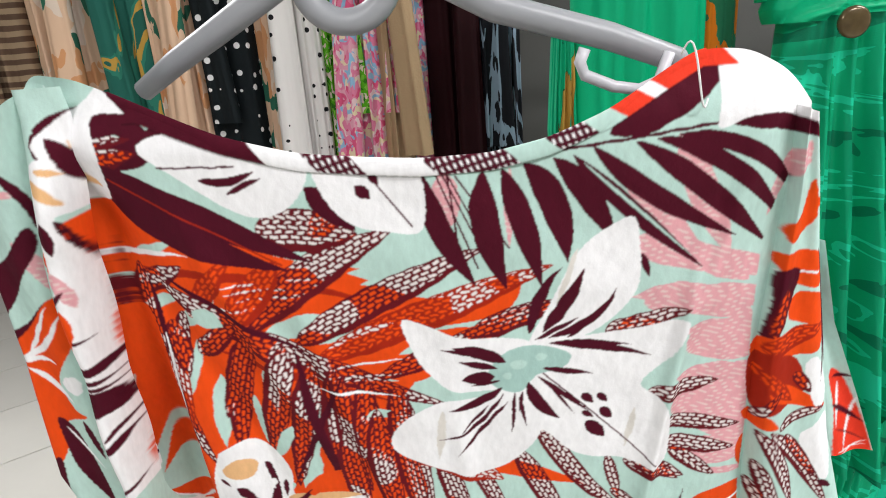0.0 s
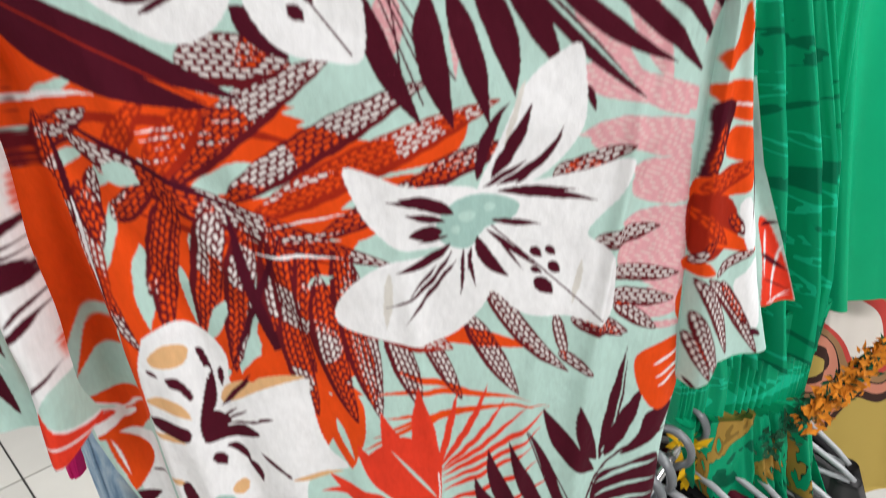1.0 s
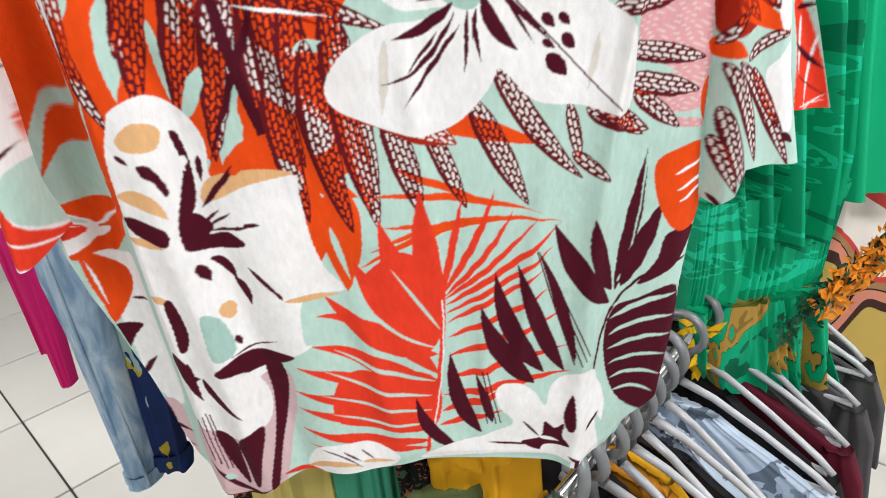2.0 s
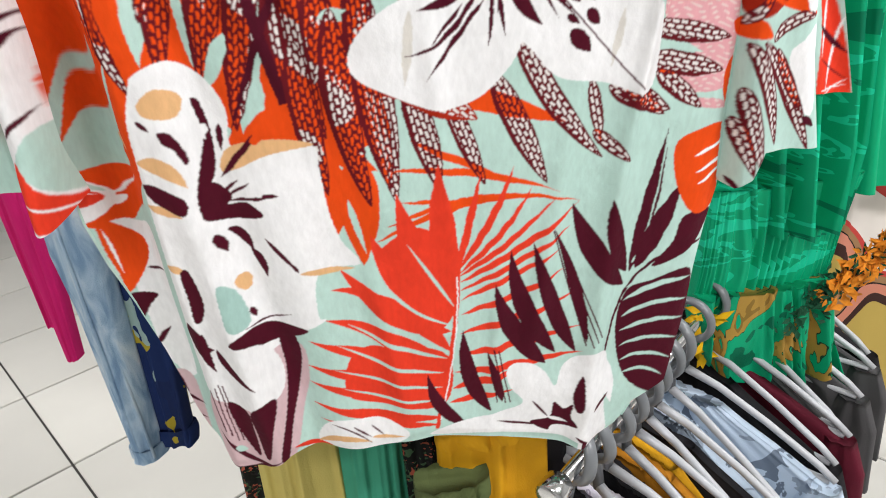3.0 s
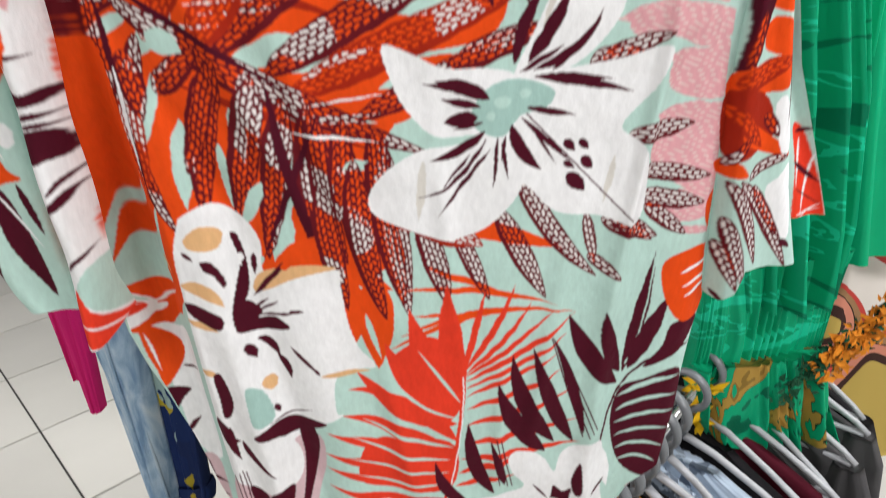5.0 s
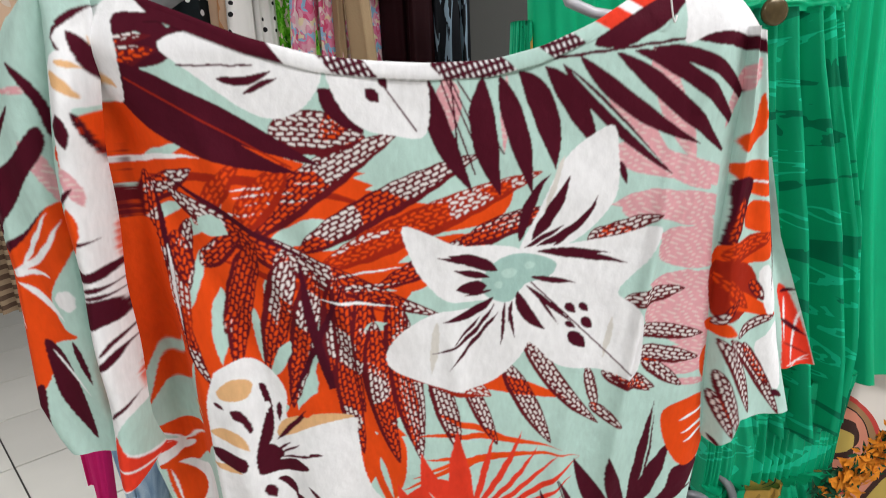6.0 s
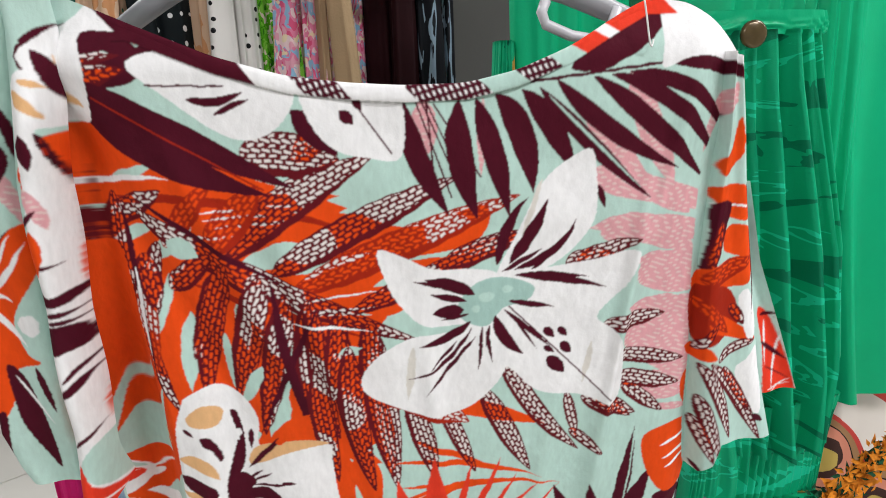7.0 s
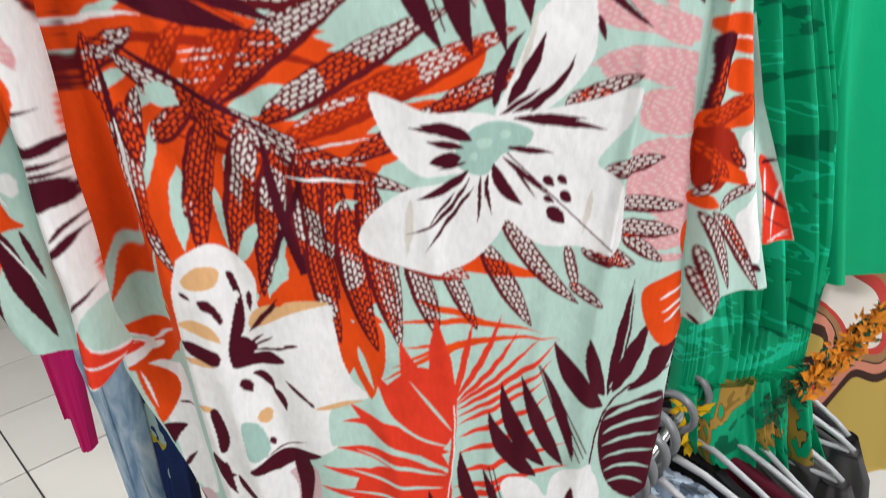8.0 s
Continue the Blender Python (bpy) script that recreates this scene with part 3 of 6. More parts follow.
leaf(MINT, 0.49, -4.9, 18.6, -4.0, 13.9)
hatch(MAROON, 2.00, -4.4, 31.3, -3.2, 17.9, -4.4, 24.9)
hatch(MAROON, 1.84, -6.9, 29.7, -6.1, 19.0, -6.8, 24.3)
hatch(MAROON, 1.84, -3.0, 28.7, -1.7, 19.1)
hatch(MAROON, 1.90, -0.1, 27.2, 1.8, 18.5)
hatch(MAROON, 1.38, 2.3, 26.0, 5.1, 18.6)
hatch(RUST, 2.40, -1.4, 27.3, 4.6, 23.6)
hatch(MAROON, 1.76, 5.6, 26.8, 9.7, 18.3)
hatch(MAROON, 1.60, 7.1, 30.5, 13.9, 19.8, 9.5, 25.1)
hatch(MAROON, 0.99, 12.5, 25.7, 13.6, 21.2)
hatch(MAROON, 1.02, 13.0, 22.0, 15.8, 19.5)
hatch(MAROON, 1.36, 14.4, 25.4, 18.2, 22.7)
# red frond
patch(MINT, -6.2, 12.1, -0.8, 11.3, 3.9, 18.5, 13.0, 16.5, 15.4, 11.9, 16.1, 1.2, 11.4, -0.8, 6.0, -4.3, -4.8, -2.3, -9.8, 2.9)
leaf(ORANGE, 0.55, -3.2, 14.9, 12.6, 16.4, 4.8, 17.4)
leaf(ORANGE, 0.45, -2.3, 16.1, 10.2, 17.1, 3.9, 17.6)
leaf(RED, 2.09, 2.5, 8.2, -1.4, 18.8, -0.2, 13.5)
leaf(RED, 2.00, 2.6, 9.4, 1.7, 20.7, 1.8, 15.3)
leaf(RED, 2.09, 2.3, 7.1, -3.6, 15.6, -1.5, 10.9)
leaf(RED, 1.82, 2.1, 5.5, -6.2, 12.8, -2.4, 8.1)
patch(RED, -2.6, 14.6, 0.1, 15.8, 2.6, 13.1, 2.8, 8.5, 1.1, 6.0, -1.6, 9.5, -3.2, 12.8)
leaf(RED, 0.64, 2.9, 11.4, 4.8, 19.6)
leaf(RED, 0.64, 2.9, 11.4, 7.2, 20.0, 5.5, 15.6)
leaf(RED, 0.55, 2.9, 11.1, 8.7, 18.2, 6.2, 14.2)
leaf(RED, 0.55, 2.9, 10.8, 10.4, 17.0, 7.1, 13.6)
leaf(RED, 0.64, 3.0, 10.2, 12.4, 16.4, 8.1, 13.0)
leaf(RED, 0.55, 3.0, 9.4, 11.9, 14.5, 8.1, 11.8)
leaf(RED, 0.55, 3.0, 8.5, 11.1, 12.5, 7.2, 10.3)
leaf(RED, 0.64, 3.0, 7.0, 11.6, 10.6, 7.3, 8.4)
leaf(RED, 0.73, 2.8, 5.1, 12.8, 8.2, 7.9, 6.2)
leaf(RED, 0.82, 2.6, 2.8, 13.5, 4.6, 8.0, 3.3)
leaf(RED, 0.91, 2.3, 0.8, 13.7, 1.6, 8.0, 0.9)
leaf(RED, 0.91, 2.0, -1.1, 9.1, 0.3)
leaf(RED, 0.73, 1.7, -2.7, 7.6, -2.2)
patch(RED, -6.1, 4.6, -2.2, 4.9, 1.8, 2.8, 1.3, -2.6, -3.7, -1.7, -7.1, 0.2)
leaf(RED, 1.55, 2.0, 3.4, -7.2, 11.1, -2.4, 8.8)
leaf(RED, 1.55, 1.8, 1.7, -8.0, 8.5, -3.3, 5.9)
leaf(RED, 1.55, 1.6, 0.1, -9.5, 6.5, -4.2, 3.7)
leaf(RED, 1.55, 1.4, -1.3, -10.1, 3.8, -4.4, 1.4)
leaf(RED, 1.36, 1.2, -2.8, -10.2, 1.9, -4.6, -0.5)
leaf(RED, 1.18, 0.9, -4.2, -10.3, -0.5, -4.8, -2.7)
leaf(RED, 0.82, 0.7, -5.1, -9.9, -2.5)
leaf(MINT, 0.41, 1.7, 2.6, -6.3, 7.7, -2.4, 4.8)
leaf(MINT, 0.36, 1.4, 1.0, -7.4, 5.9, -3.1, 2.8)
leaf(MINT, 0.32, 1.2, -0.7, -8.1, 3.4, -3.5, 1.0)
leaf(MINT, 0.32, 1.0, -2.1, -7.5, 1.1, -3.6, -0.9)
leaf(MINT, 0.32, 0.8, -3.6, -7.3, -1.2, -3.2, -2.5)
leaf(MINT, 0.27, 2.3, 6.1, -3.9, 12.3, -1.2, 8.6)
leaf(MINT, 0.27, 2.5, 7.9, -1.0, 14.6)
line(RED, 0.41, 0.4, -5.4, 2.9, 12.2, 2.2, 4.2)
line(WHITE, 0.09, 0.8, -4.5, 2.8, 10.8, 2.3, 3.5)
# maroon leaves in the middle
leaf(MAROON, 1.73, 10.5, 0.4, 5.9, 9.7, 7.4, 4.9)
leaf(MAROON, 1.64, 11.3, 1.6, 7.1, 12.8, 8.4, 6.9)
leaf(MAROON, 1.45, 13.1, 1.5, 8.9, 13.3, 10.8, 6.7)
leaf(MAROON, 0.91, 13.9, 2.7, 10.4, 14.5, 12.5, 8.9)
leaf(MAROON, 1.45, 5.5, -4.5, 3.1, 5.5, 3.7, -0.2)
leaf(MAROON, 1.18, 3.3, -6.0, -0.1, 1.2, 0.8, -2.7)
leaf(MAROON, 0.82, 6.6, -3.6, 5.2, 2.8)
line(MAROON, 0.09, 5.7, 3.0, 6.9, -3.8)
line(MAROON, 0.09, 6.1, 2.9, 7.3, -3.8)
line(MAROON, 0.09, 5.3, 2.4, 6.1, -3.5)
line(MAROON, 0.09, 11.1, 12.5, 14.5, 2.2)
line(MAROON, 0.09, 11.6, 11.9, 14.9, 2.7)
line(MAROON, 0.09, 12.0, 11.3, 15.2, 3.2)
line(MAROON, 0.09, 10.4, 14.2, 13.9, 2.3)
# frond at the side
leaf(MAROON, 1.82, 16.8, 8.1, 11.9, 16.3, 14.1, 11.5)
leaf(MAROON, 1.55, 16.9, 9.4, 14.8, 16.6, 15.6, 12.5)
leaf(MAROON, 1.36, 17.2, 9.3, 18.7, 21.6, 18.1, 14.8)
line(MINT, 0.14, 17.4, 10.2, 18.7, 21.1, 18.5, 14.8)
leaf(MAROON, 1.64, 17.7, 9.6, 20.7, 17.2, 19.3, 13.7)
patch(MAROON, 19.1, 9.6, 20.6, 11.8, 21.3, 14.1, 24.1, 14.0, 23.4, 12.0, 21.8, 10.5)
patch(MAROON, 17.1, 7.3, 19.1, 8.2, 22.9, 8.7, 23.4, 2.8, 22.6, -2.7, 21.2, -4.9, 18.1, -2.4, 16.6, 3.5)
line(MAROON, 0.27, 15.8, 1.0, 23.5, 11.2, 17.8, 8.8)
leaf(MINT, 0.55, 17.1, 7.7, 23.5, 9.9, 20.0, 9.2)
leaf(MINT, 0.55, 17.0, 6.4, 23.2, 7.8, 20.0, 7.8)
leaf(MINT, 0.45, 17.0, 4.7, 23.2, 5.5, 20.0, 5.9)
leaf(MINT, 0.45, 17.0, 3.0, 23.2, 3.4, 20.1, 4.0)
leaf(MINT, 0.41, 17.2, 1.2, 22.9, 1.2, 19.9, 2.0)
leaf(MINT, 0.41, 17.5, -0.5, 22.5, -1.0, 19.8, 0.1)
leaf(MINT, 0.36, 17.9, -2.1, 21.9, -2.9, 19.8, -1.7)
leaf(WHITE, 1.36, 15.7, 0.5, 17.1, -5.6)
# long maroon leaves on the top left
patch(MAROON, -21.8, 53.1, -18.2, 54.1, -14.8, 54.0, -10.5, 51.8, -14.6, 52.1, -16.0, 50.7, -19.1, 50.5, -21.5, 51.3)
hatch(MAROON, 1.60, -21.4, 52.1, -14.9, 53.2)
hatch(MAROON, 1.36, -20.9, 50.9, -16.3, 51.5)
leaf(MINT, 0.64, -18.0, 52.8, -15.3, 52.9)
leaf(MAROON, 2.00, -21.6, 51.7, -6.9, 43.5, -13.7, 47.1)
leaf(MAROON, 2.00, -20.3, 49.7, -8.6, 43.2, -14.6, 45.7)
line(RUST, 0.12, -18.8, 49.9, -9.0, 43.6)
leaf(MAROON, 2.00, -21.8, 53.3, -14.8, 54.1, -18.3, 53.5)
leaf(MAROON, 1.36, -19.3, 54.3, -15.0, 52.2)
leaf(MAROON, 1.60, -6.7, 48.7, -3.9, 45.6)
# fronds of the top right
leaf(MAROON, 2.64, 11.7, 50.6, 19.4, 54.5, 15.8, 52.8)
line(MAROON, 0.20, 9.0, 49.9, 18.9, 50.9, 14.1, 50.4)
leaf(MAROON, 1.60, 18.8, 50.7, 24.3, 49.4, 21.6, 51.0)
leaf(MAROON, 1.04, 15.7, 50.3, 23.9, 45.3, 20.7, 48.8)
leaf(MAROON, 1.12, 14.4, 50.2, 23.5, 43.6, 19.3, 48.0)
leaf(MAROON, 1.36, 13.2, 50.1, 22.4, 42.5, 17.4, 47.1)
leaf(MAROON, 1.28, 10.7, 50.0, 19.9, 43.6, 14.8, 46.5)
leaf(MAROON, 1.15, 9.6, 49.5, 18.0, 41.5, 13.4, 45.6)
leaf(MAROON, 1.48, 8.4, 49.4, 12.6, 43.3, 10.2, 47.4)
leaf(MAROON, 1.76, 6.6, 49.2, 9.4, 42.3, 8.4, 46.7)
leaf(MAROON, 1.52, 5.3, 49.0, 7.7, 40.6, 6.5, 45.4)
leaf(MAROON, 1.80, 4.2, 48.9, 5.4, 40.6, 4.2, 45.2)
leaf(MAROON, 1.52, 0.5, 49.0, 3.4, 41.0, 1.2, 45.5)
line(MAROON, 0.12, 2.0, 48.9, 5.2, 41.8)
line(MAROON, 0.12, 1.7, 48.9, 4.3, 42.6)
line(MAROON, 0.12, 2.5, 48.7, 5.6, 43.7)
line(MAROON, 0.12, 1.3, 48.9, 3.6, 42.3)
line(MAROON, 0.12, 2.0, 48.9, 2.5, 42.8)
leaf(MAROON, 0.48, 14.1, 42.7, 14.7, 40.9)
leaf(MINT, 0.21, 10.1, 49.1, 17.6, 42.0)
line(MAROON, 0.12, 19.5, 50.7, 21.9, 53.6)
# white petals at the top
patch(WHITE, -16.2, 51.7, -14.4, 52.5, -11.6, 51.9, -9.1, 51.2, -6.6, 50.0, -6.6, 48.9, -7.8, 47.5, -9.5, 46.9, -11.4, 47.5, -14.1, 49.7)
patch(WHITE, -6.0, 50.2, -3.7, 49.6, -1.6, 49.1, 0.4, 48.9, 0.2, 45.3, -2.1, 45.4, -3.9, 45.9, -5.1, 47.0, -5.9, 48.7)
patch(WHITE, 18.1, 50.5, 18.1, 52.2, 18.1, 54.1, 18.1, 55.5, 21.7, 55.3, 24.0, 53.0, 24.5, 50.4, 22.0, 51.1, 19.9, 51.1)
leaf(MAROON, 0.56, -13.0, 49.6, -9.5, 50.0, -11.1, 49.4)
leaf(MAROON, 0.41, -11.5, 48.6, -9.2, 49.5)
leaf(MAROON, 0.80, -3.6, 48.5, -2.8, 47.6)
leaf(MAROON, 0.58, -2.7, 49.3, -2.2, 48.5)
line(MAROON, 0.08, -2.8, 49.2, -0.4, 45.6)
line(MAROON, 0.12, -15.2, 50.5, -10.6, 50.3)
# big lily
patch(WHITE, 6.8, 36.1, 8.1, 39.1, 10.0, 43.0, 12.0, 44.7, 13.5, 45.2, 14.0, 42.9, 14.0, 40.3, 12.9, 38.4, 11.2, 36.9, 9.6, 36.4)
patch(WHITE, 7.2, 36.2, 10.7, 36.6, 14.2, 37.0, 17.4, 37.6, 16.6, 34.8, 14.7, 32.3, 16.3, 30.8, 17.1, 28.0, 16.7, 24.5, 13.4, 25.4, 10.2, 26.0, 8.4, 27.8, 6.7, 30.2)
patch(WHITE, -1.8, 38.8, 0.3, 38.0, 2.2, 37.1, 5.2, 36.9, 7.0, 36.1, 6.2, 32.8, 3.9, 32.5, 1.3, 32.6, -0.5, 34.5, -1.4, 36.5)
patch(WHITE, 6.0, 32.7, 3.0, 31.9, 0.3, 31.7, -2.2, 30.4, -3.6, 28.6, -3.3, 27.0, -0.9, 25.6, 1.8, 24.5, 4.1, 24.8, 5.8, 25.9, 7.4, 28.0, 7.9, 31.1)
leaf(WASH, 0.64, 0.4, 30.9, -0.2, 26.2)
leaf(WASH, 0.40, 10.0, 43.4, 8.5, 38.6)
leaf(WASH, 0.48, 14.4, 30.1, 13.8, 26.3)
patch(MINTD, 3.8, 34.0, 5.1, 35.7, 7.2, 36.1, 9.6, 35.2, 9.1, 34.0, 7.3, 33.6, 6.0, 32.2, 4.3, 32.8)
blob(MINT, 6.0, 34.6, 0.6, 0.4)
blob(MINT, 7.6, 35.1, 0.4, 0.3)
blob(MINT, 5.2, 33.7, 0.3, 0.3)
leaf(MAROON, 0.80, 6.8, 37.0, 9.0, 42.1, 7.6, 40.0)
leaf(MAROON, 0.96, 7.7, 37.1, 10.5, 41.9, 9.3, 39.4)
leaf(MAROON, 0.64, 8.1, 36.6, 12.6, 40.3, 11.1, 38.0)
leaf(MAROON, 0.41, 9.4, 36.5, 11.8, 38.4)
leaf(MAROON, 0.64, 8.1, 36.2, 15.3, 34.7, 11.6, 35.6)
leaf(MAROON, 0.40, 9.2, 36.3, 13.9, 35.6)
leaf(MAROON, 0.99, 5.1, 34.9, 1.4, 36.3, 3.5, 35.7)
leaf(MAROON, 0.56, 4.5, 34.4, 1.8, 35.1)
leaf(MAROON, 1.12, 4.3, 33.7, 1.9, 33.5)
leaf(MAROON, 0.40, 3.9, 35.5, 0.6, 36.2)
leaf(MAROON, 0.70, 4.8, 32.7, 0.8, 30.9, 2.9, 31.4)
leaf(MAROON, 0.32, 4.9, 32.2, -0.2, 28.2, 2.5, 29.1)
leaf(MAROON, 0.32, 5.2, 31.4, 1.2, 26.5)
leaf(MAROON, 0.29, 5.7, 32.2, 5.4, 28.3)
leaf(MAROON, 0.28, 6.0, 31.8, 6.5, 28.9)
leaf(MAROON, 0.96, 6.7, 33.0, 9.0, 29.4, 7.4, 31.1)
leaf(MAROON, 0.48, 7.7, 34.1, 11.3, 33.3)
leaf(MAROON, 0.41, 7.3, 33.5, 11.2, 29.8)
line(MAROON, 0.08, 7.7, 33.7, 16.1, 24.8)
leaf(MAROON, 0.70, 10.5, 31.6, 11.4, 30.7)
leaf(MAROON, 0.60, 11.7, 31.5, 12.4, 30.7)
leaf(MAROON, 0.80, 11.9, 30.2, 12.8, 29.2)
leaf(MAROON, 1.10, 10.9, 29.0, 12.3, 27.5)
leaf(MAROON, 0.50, 10.6, 29.9, 11.4, 29.4)
leaf(MAROON, 0.25, 6.2, 32.3, 6.0, 30.3)
leaf(MAROON, 0.25, 8.0, 32.9, 10.0, 29.8)
leaf(MAROON, 0.36, 7.2, 36.5, 10.2, 38.1)
leaf(MAROON, 0.20, 10.3, 35.8, 14.3, 35.1)
leaf(MAROON, 0.25, 4.7, 33.3, 2.6, 32.9)
leaf(MAROON, 0.24, 3.8, 31.1, 1.6, 28.7)
# second lily
patch(WHITE, -16.5, 28.4, -14.5, 29.0, -12.6, 27.8, -11.7, 25.8, -11.9, 23.3, -9.7, 22.7, -6.7, 22.8, -6.5, 21.1, -6.3, 17.8, -5.7, 15.2, -4.6, 13.1, -7.7, 12.8, -8.3, 9.0, -7.9, 8.4, -11.6, 6.3, -11.9, 3.3, -13.7, 0.2, -16.2, 0.1, -18.3, 1.6, -18.8, 4.5, -18.8, 7.0, -18.5, 11.7, -18.3, 16.4, -18.2, 21.1, -17.9, 25.2, -17.1, 27.5)
patch(PEACH, -13.0, 21.6, -12.2, 23.2, -9.5, 23.6, -6.6, 22.9, -9.7, 22.5, -11.8, 21.7)
patch(PEACH, -16.9, 26.5, -15.7, 27.4, -14.3, 26.9, -14.8, 25.6, -16.5, 25.7)
leaf(PEACH, 1.18, -18.1, 22.7, -15.1, 20.8, -16.3, 22.2)
leaf(PEACH, 0.64, -18.3, 19.6, -16.0, 18.7)
leaf(PEACH, 0.55, -9.1, 13.0, -5.0, 12.8)
leaf(PEACH, 0.64, -18.4, 14.7, -17.0, 14.0)
blob(PEACH, -13.3, 12.7, 0.59, 0.73)
patch(MINTD, -15.1, 12.9, -13.9, 12.1, -13.5, 9.1, -15.1, 8.7, -15.3, 10.6)
patch(MAROON, -13.8, 26.6, -13.3, 26.4, -13.0, 24.4, -13.3, 21.8, -14.3, 20.1, -14.7, 20.3, -14.1, 22.4, -13.5, 24.3, -13.7, 25.8)
line(WHITE, 0.14, -13.5, 24.7, -13.5, 24.0)
patch(WHITE, -13.6, 24.9, -13.2, 24.9, -13.2, 24.4, -13.6, 24.2)
leaf(MAROON, 0.41, -12.4, 24.9, -12.6, 23.0)
leaf(MAROON, 0.36, -17.3, 25.5, -16.6, 24.8)
patch(MAROON, -16.1, 24.7, -15.3, 24.5, -14.7, 23.0, -14.9, 22.4, -15.4, 23.5, -16.0, 24.0)
patch(MAROON, -18.2, 21.1, -17.4, 21.1, -15.5, 20.0, -15.9, 18.8, -17.7, 19.9)
patch(MAROON, -14.6, 20.6, -13.6, 20.8, -12.7, 19.7, -13.1, 19.0, -11.8, 19.1, -10.9, 17.9, -14.2, 18.0, -14.8, 18.8)
leaf(MAROON, 0.23, -13.1, 19.6, -11.3, 20.6)
leaf(MAROON, 0.27, -13.0, 19.3, -9.6, 19.4)
leaf(MAROON, 0.36, -10.7, 19.5, -9.5, 19.5)
leaf(MAROON, 0.23, -13.4, 19.8, -12.0, 20.9)
leaf(MAROON, 0.45, -13.1, 21.1, -9.3, 24.6, -10.8, 23.4)
patch(ORANGE, -10.6, 23.7, -9.5, 24.7, -9.4, 24.1, -10.3, 23.3)
leaf(MAROON, 0.73, -14.4, 17.0, -13.8, 15.4)
leaf(MAROON, 0.73, -13.6, 17.1, -12.1, 15.1, -12.7, 16.6)
leaf(MAROON, 0.68, -12.3, 15.3, -11.6, 12.8, -11.7, 14.2)
leaf(MAROON, 0.36, -11.1, 16.2, -9.1, 13.2)
leaf(MAROON, 0.32, -9.5, 13.9, -9.1, 13.1)
patch(MAROON, -17.6, 13.9, -16.9, 14.2, -16.5, 11.4, -17.1, 9.6, -17.7, 9.5, -17.6, 11.5)
leaf(MAROON, 1.09, -18.4, 9.3, -17.6, 5.1)
leaf(MAROON, 1.00, -17.4, 6.9, -15.2, 3.1, -16.5, 5.4)
patch(MAROON, -15.5, 7.3, -13.5, 8.5, -10.6, 8.1, -9.4, 7.4, -12.6, 6.5)
leaf(MAROON, 0.18, -14.1, 8.6, -10.2, 9.2)
leaf(MAROON, 0.45, -13.3, 10.3, -13.0, 9.3)
# hem motifs
patch(PINK_PALE, -18.7, 1.1, -17.1, 2.9, -10.7, 6.3, -10.0, 3.0, -11.1, -1.1, -12.8, -6.9, -15.2, -8.0, -18.6, -9.0, -19.4, -3.9)
patch(WHITE, -18.6, 4.5, -16.7, 6.7, -13.5, 6.8, -12.2, 4.6, -12.2, 2.0, -13.1, 0.7, -15.2, 0.1, -17.1, 0.8, -18.5, 1.8)
leaf(MAROON, 0.83, -17.5, 8.3, -17.3, 4.2, -17.7, 6.2)
leaf(MAROON, 0.67, -16.7, 6.7, -14.3, 2.4, -16.0, 4.5)
patch(MAROON, -17.2, 0.8, -15.6, -0.1, -15.5, -2.4, -15.6, -5.7, -16.1, -5.2, -16.8, -2.6)
patch(MAROON, -15.3, 0.0, -13.1, 0.9, -13.9, -2.7, -14.7, -5.9, -15.2, -5.8, -15.3, -2.9)
patch(MAROON, -11.9, 6.8, -11.1, 8.2, -10.3, 5.6, -11.0, 1.8, -12.2, -2.3, -13.2, -6.4, -13.8, -6.1, -12.5, -0.8, -11.9, 3.3)
line(MAROON, 0.12, -17.9, 2.5, -17.6, -3.1)
line(MAROON, 0.12, -17.5, 2.8, -17.2, -3.8)
line(MAROON, 0.12, -18.4, 2.0, -18.0, -2.5)
line(MAROON, 0.12, -17.2, 2.6, -16.8, -3.8)
leaf(MAROON, 0.54, -18.7, -2.7, -9.5, -6.6, -15.0, -7.2)
leaf(MAROON, 0.42, -19.0, -7.2, -13.5, -6.3, -16.1, -7.4)
leaf(MAROON, 0.33, -19.3, -8.5, -12.8, -6.7, -15.8, -8.4)
leaf(MINT, 0.75, -17.7, -4.7, -16.6, -5.1)
leaf(RED, 0.67, -12.6, -5.5, -8.9, -6.7)
patch(WHITE, -10.2, -4.4, -8.8, -2.7, -5.9, -2.8, -4.1, -3.4, -2.2, -5.4, -3.2, -6.6, -5.7, -6.6, -7.9, -6.6, -10.3, -6.0)
leaf(PEACH, 0.75, -10.5, -6.1, -5.6, -5.8, -8.3, -5.0)
leaf(PEACH, 0.42, -5.6, -5.2, -2.6, -5.9)
leaf(MAROON, 0.17, -9.1, -3.1, -5.6, -6.1, -7.1, -4.2)
leaf(MAROON, 0.21, -7.1, -3.5, -5.6, -5.2)
leaf(MAROON, 0.17, -5.5, -3.8, -4.4, -5.4)
patch(WHITE, 6.9, 0.0, 7.6, 0.9, 9.0, 0.8, 10.5, -0.6, 11.5, -2.4, 12.1, 0.0, 13.8, 1.2, 16.0, 1.0, 16.3, -4.7, 16.8, -10.6, 11.9, -9.1, 6.0, -7.5, -0.2, -6.4, 2.1, -5.3, 6.0, -4.9, 8.5, -4.0, 7.3, -1.9)
patch(MAROON, 11.5, -4.5, 12.5, -5.5, 13.3, -4.9, 13.2, -6.6, 13.8, -7.9, 11.6, -7.7, 11.0, -8.3, 9.3, -6.8, 11.2, -6.5)
patch(MAROON, 13.6, -5.7, 13.2, -3.7, 13.9, -1.2, 14.2, -3.5, 14.2, -5.4)
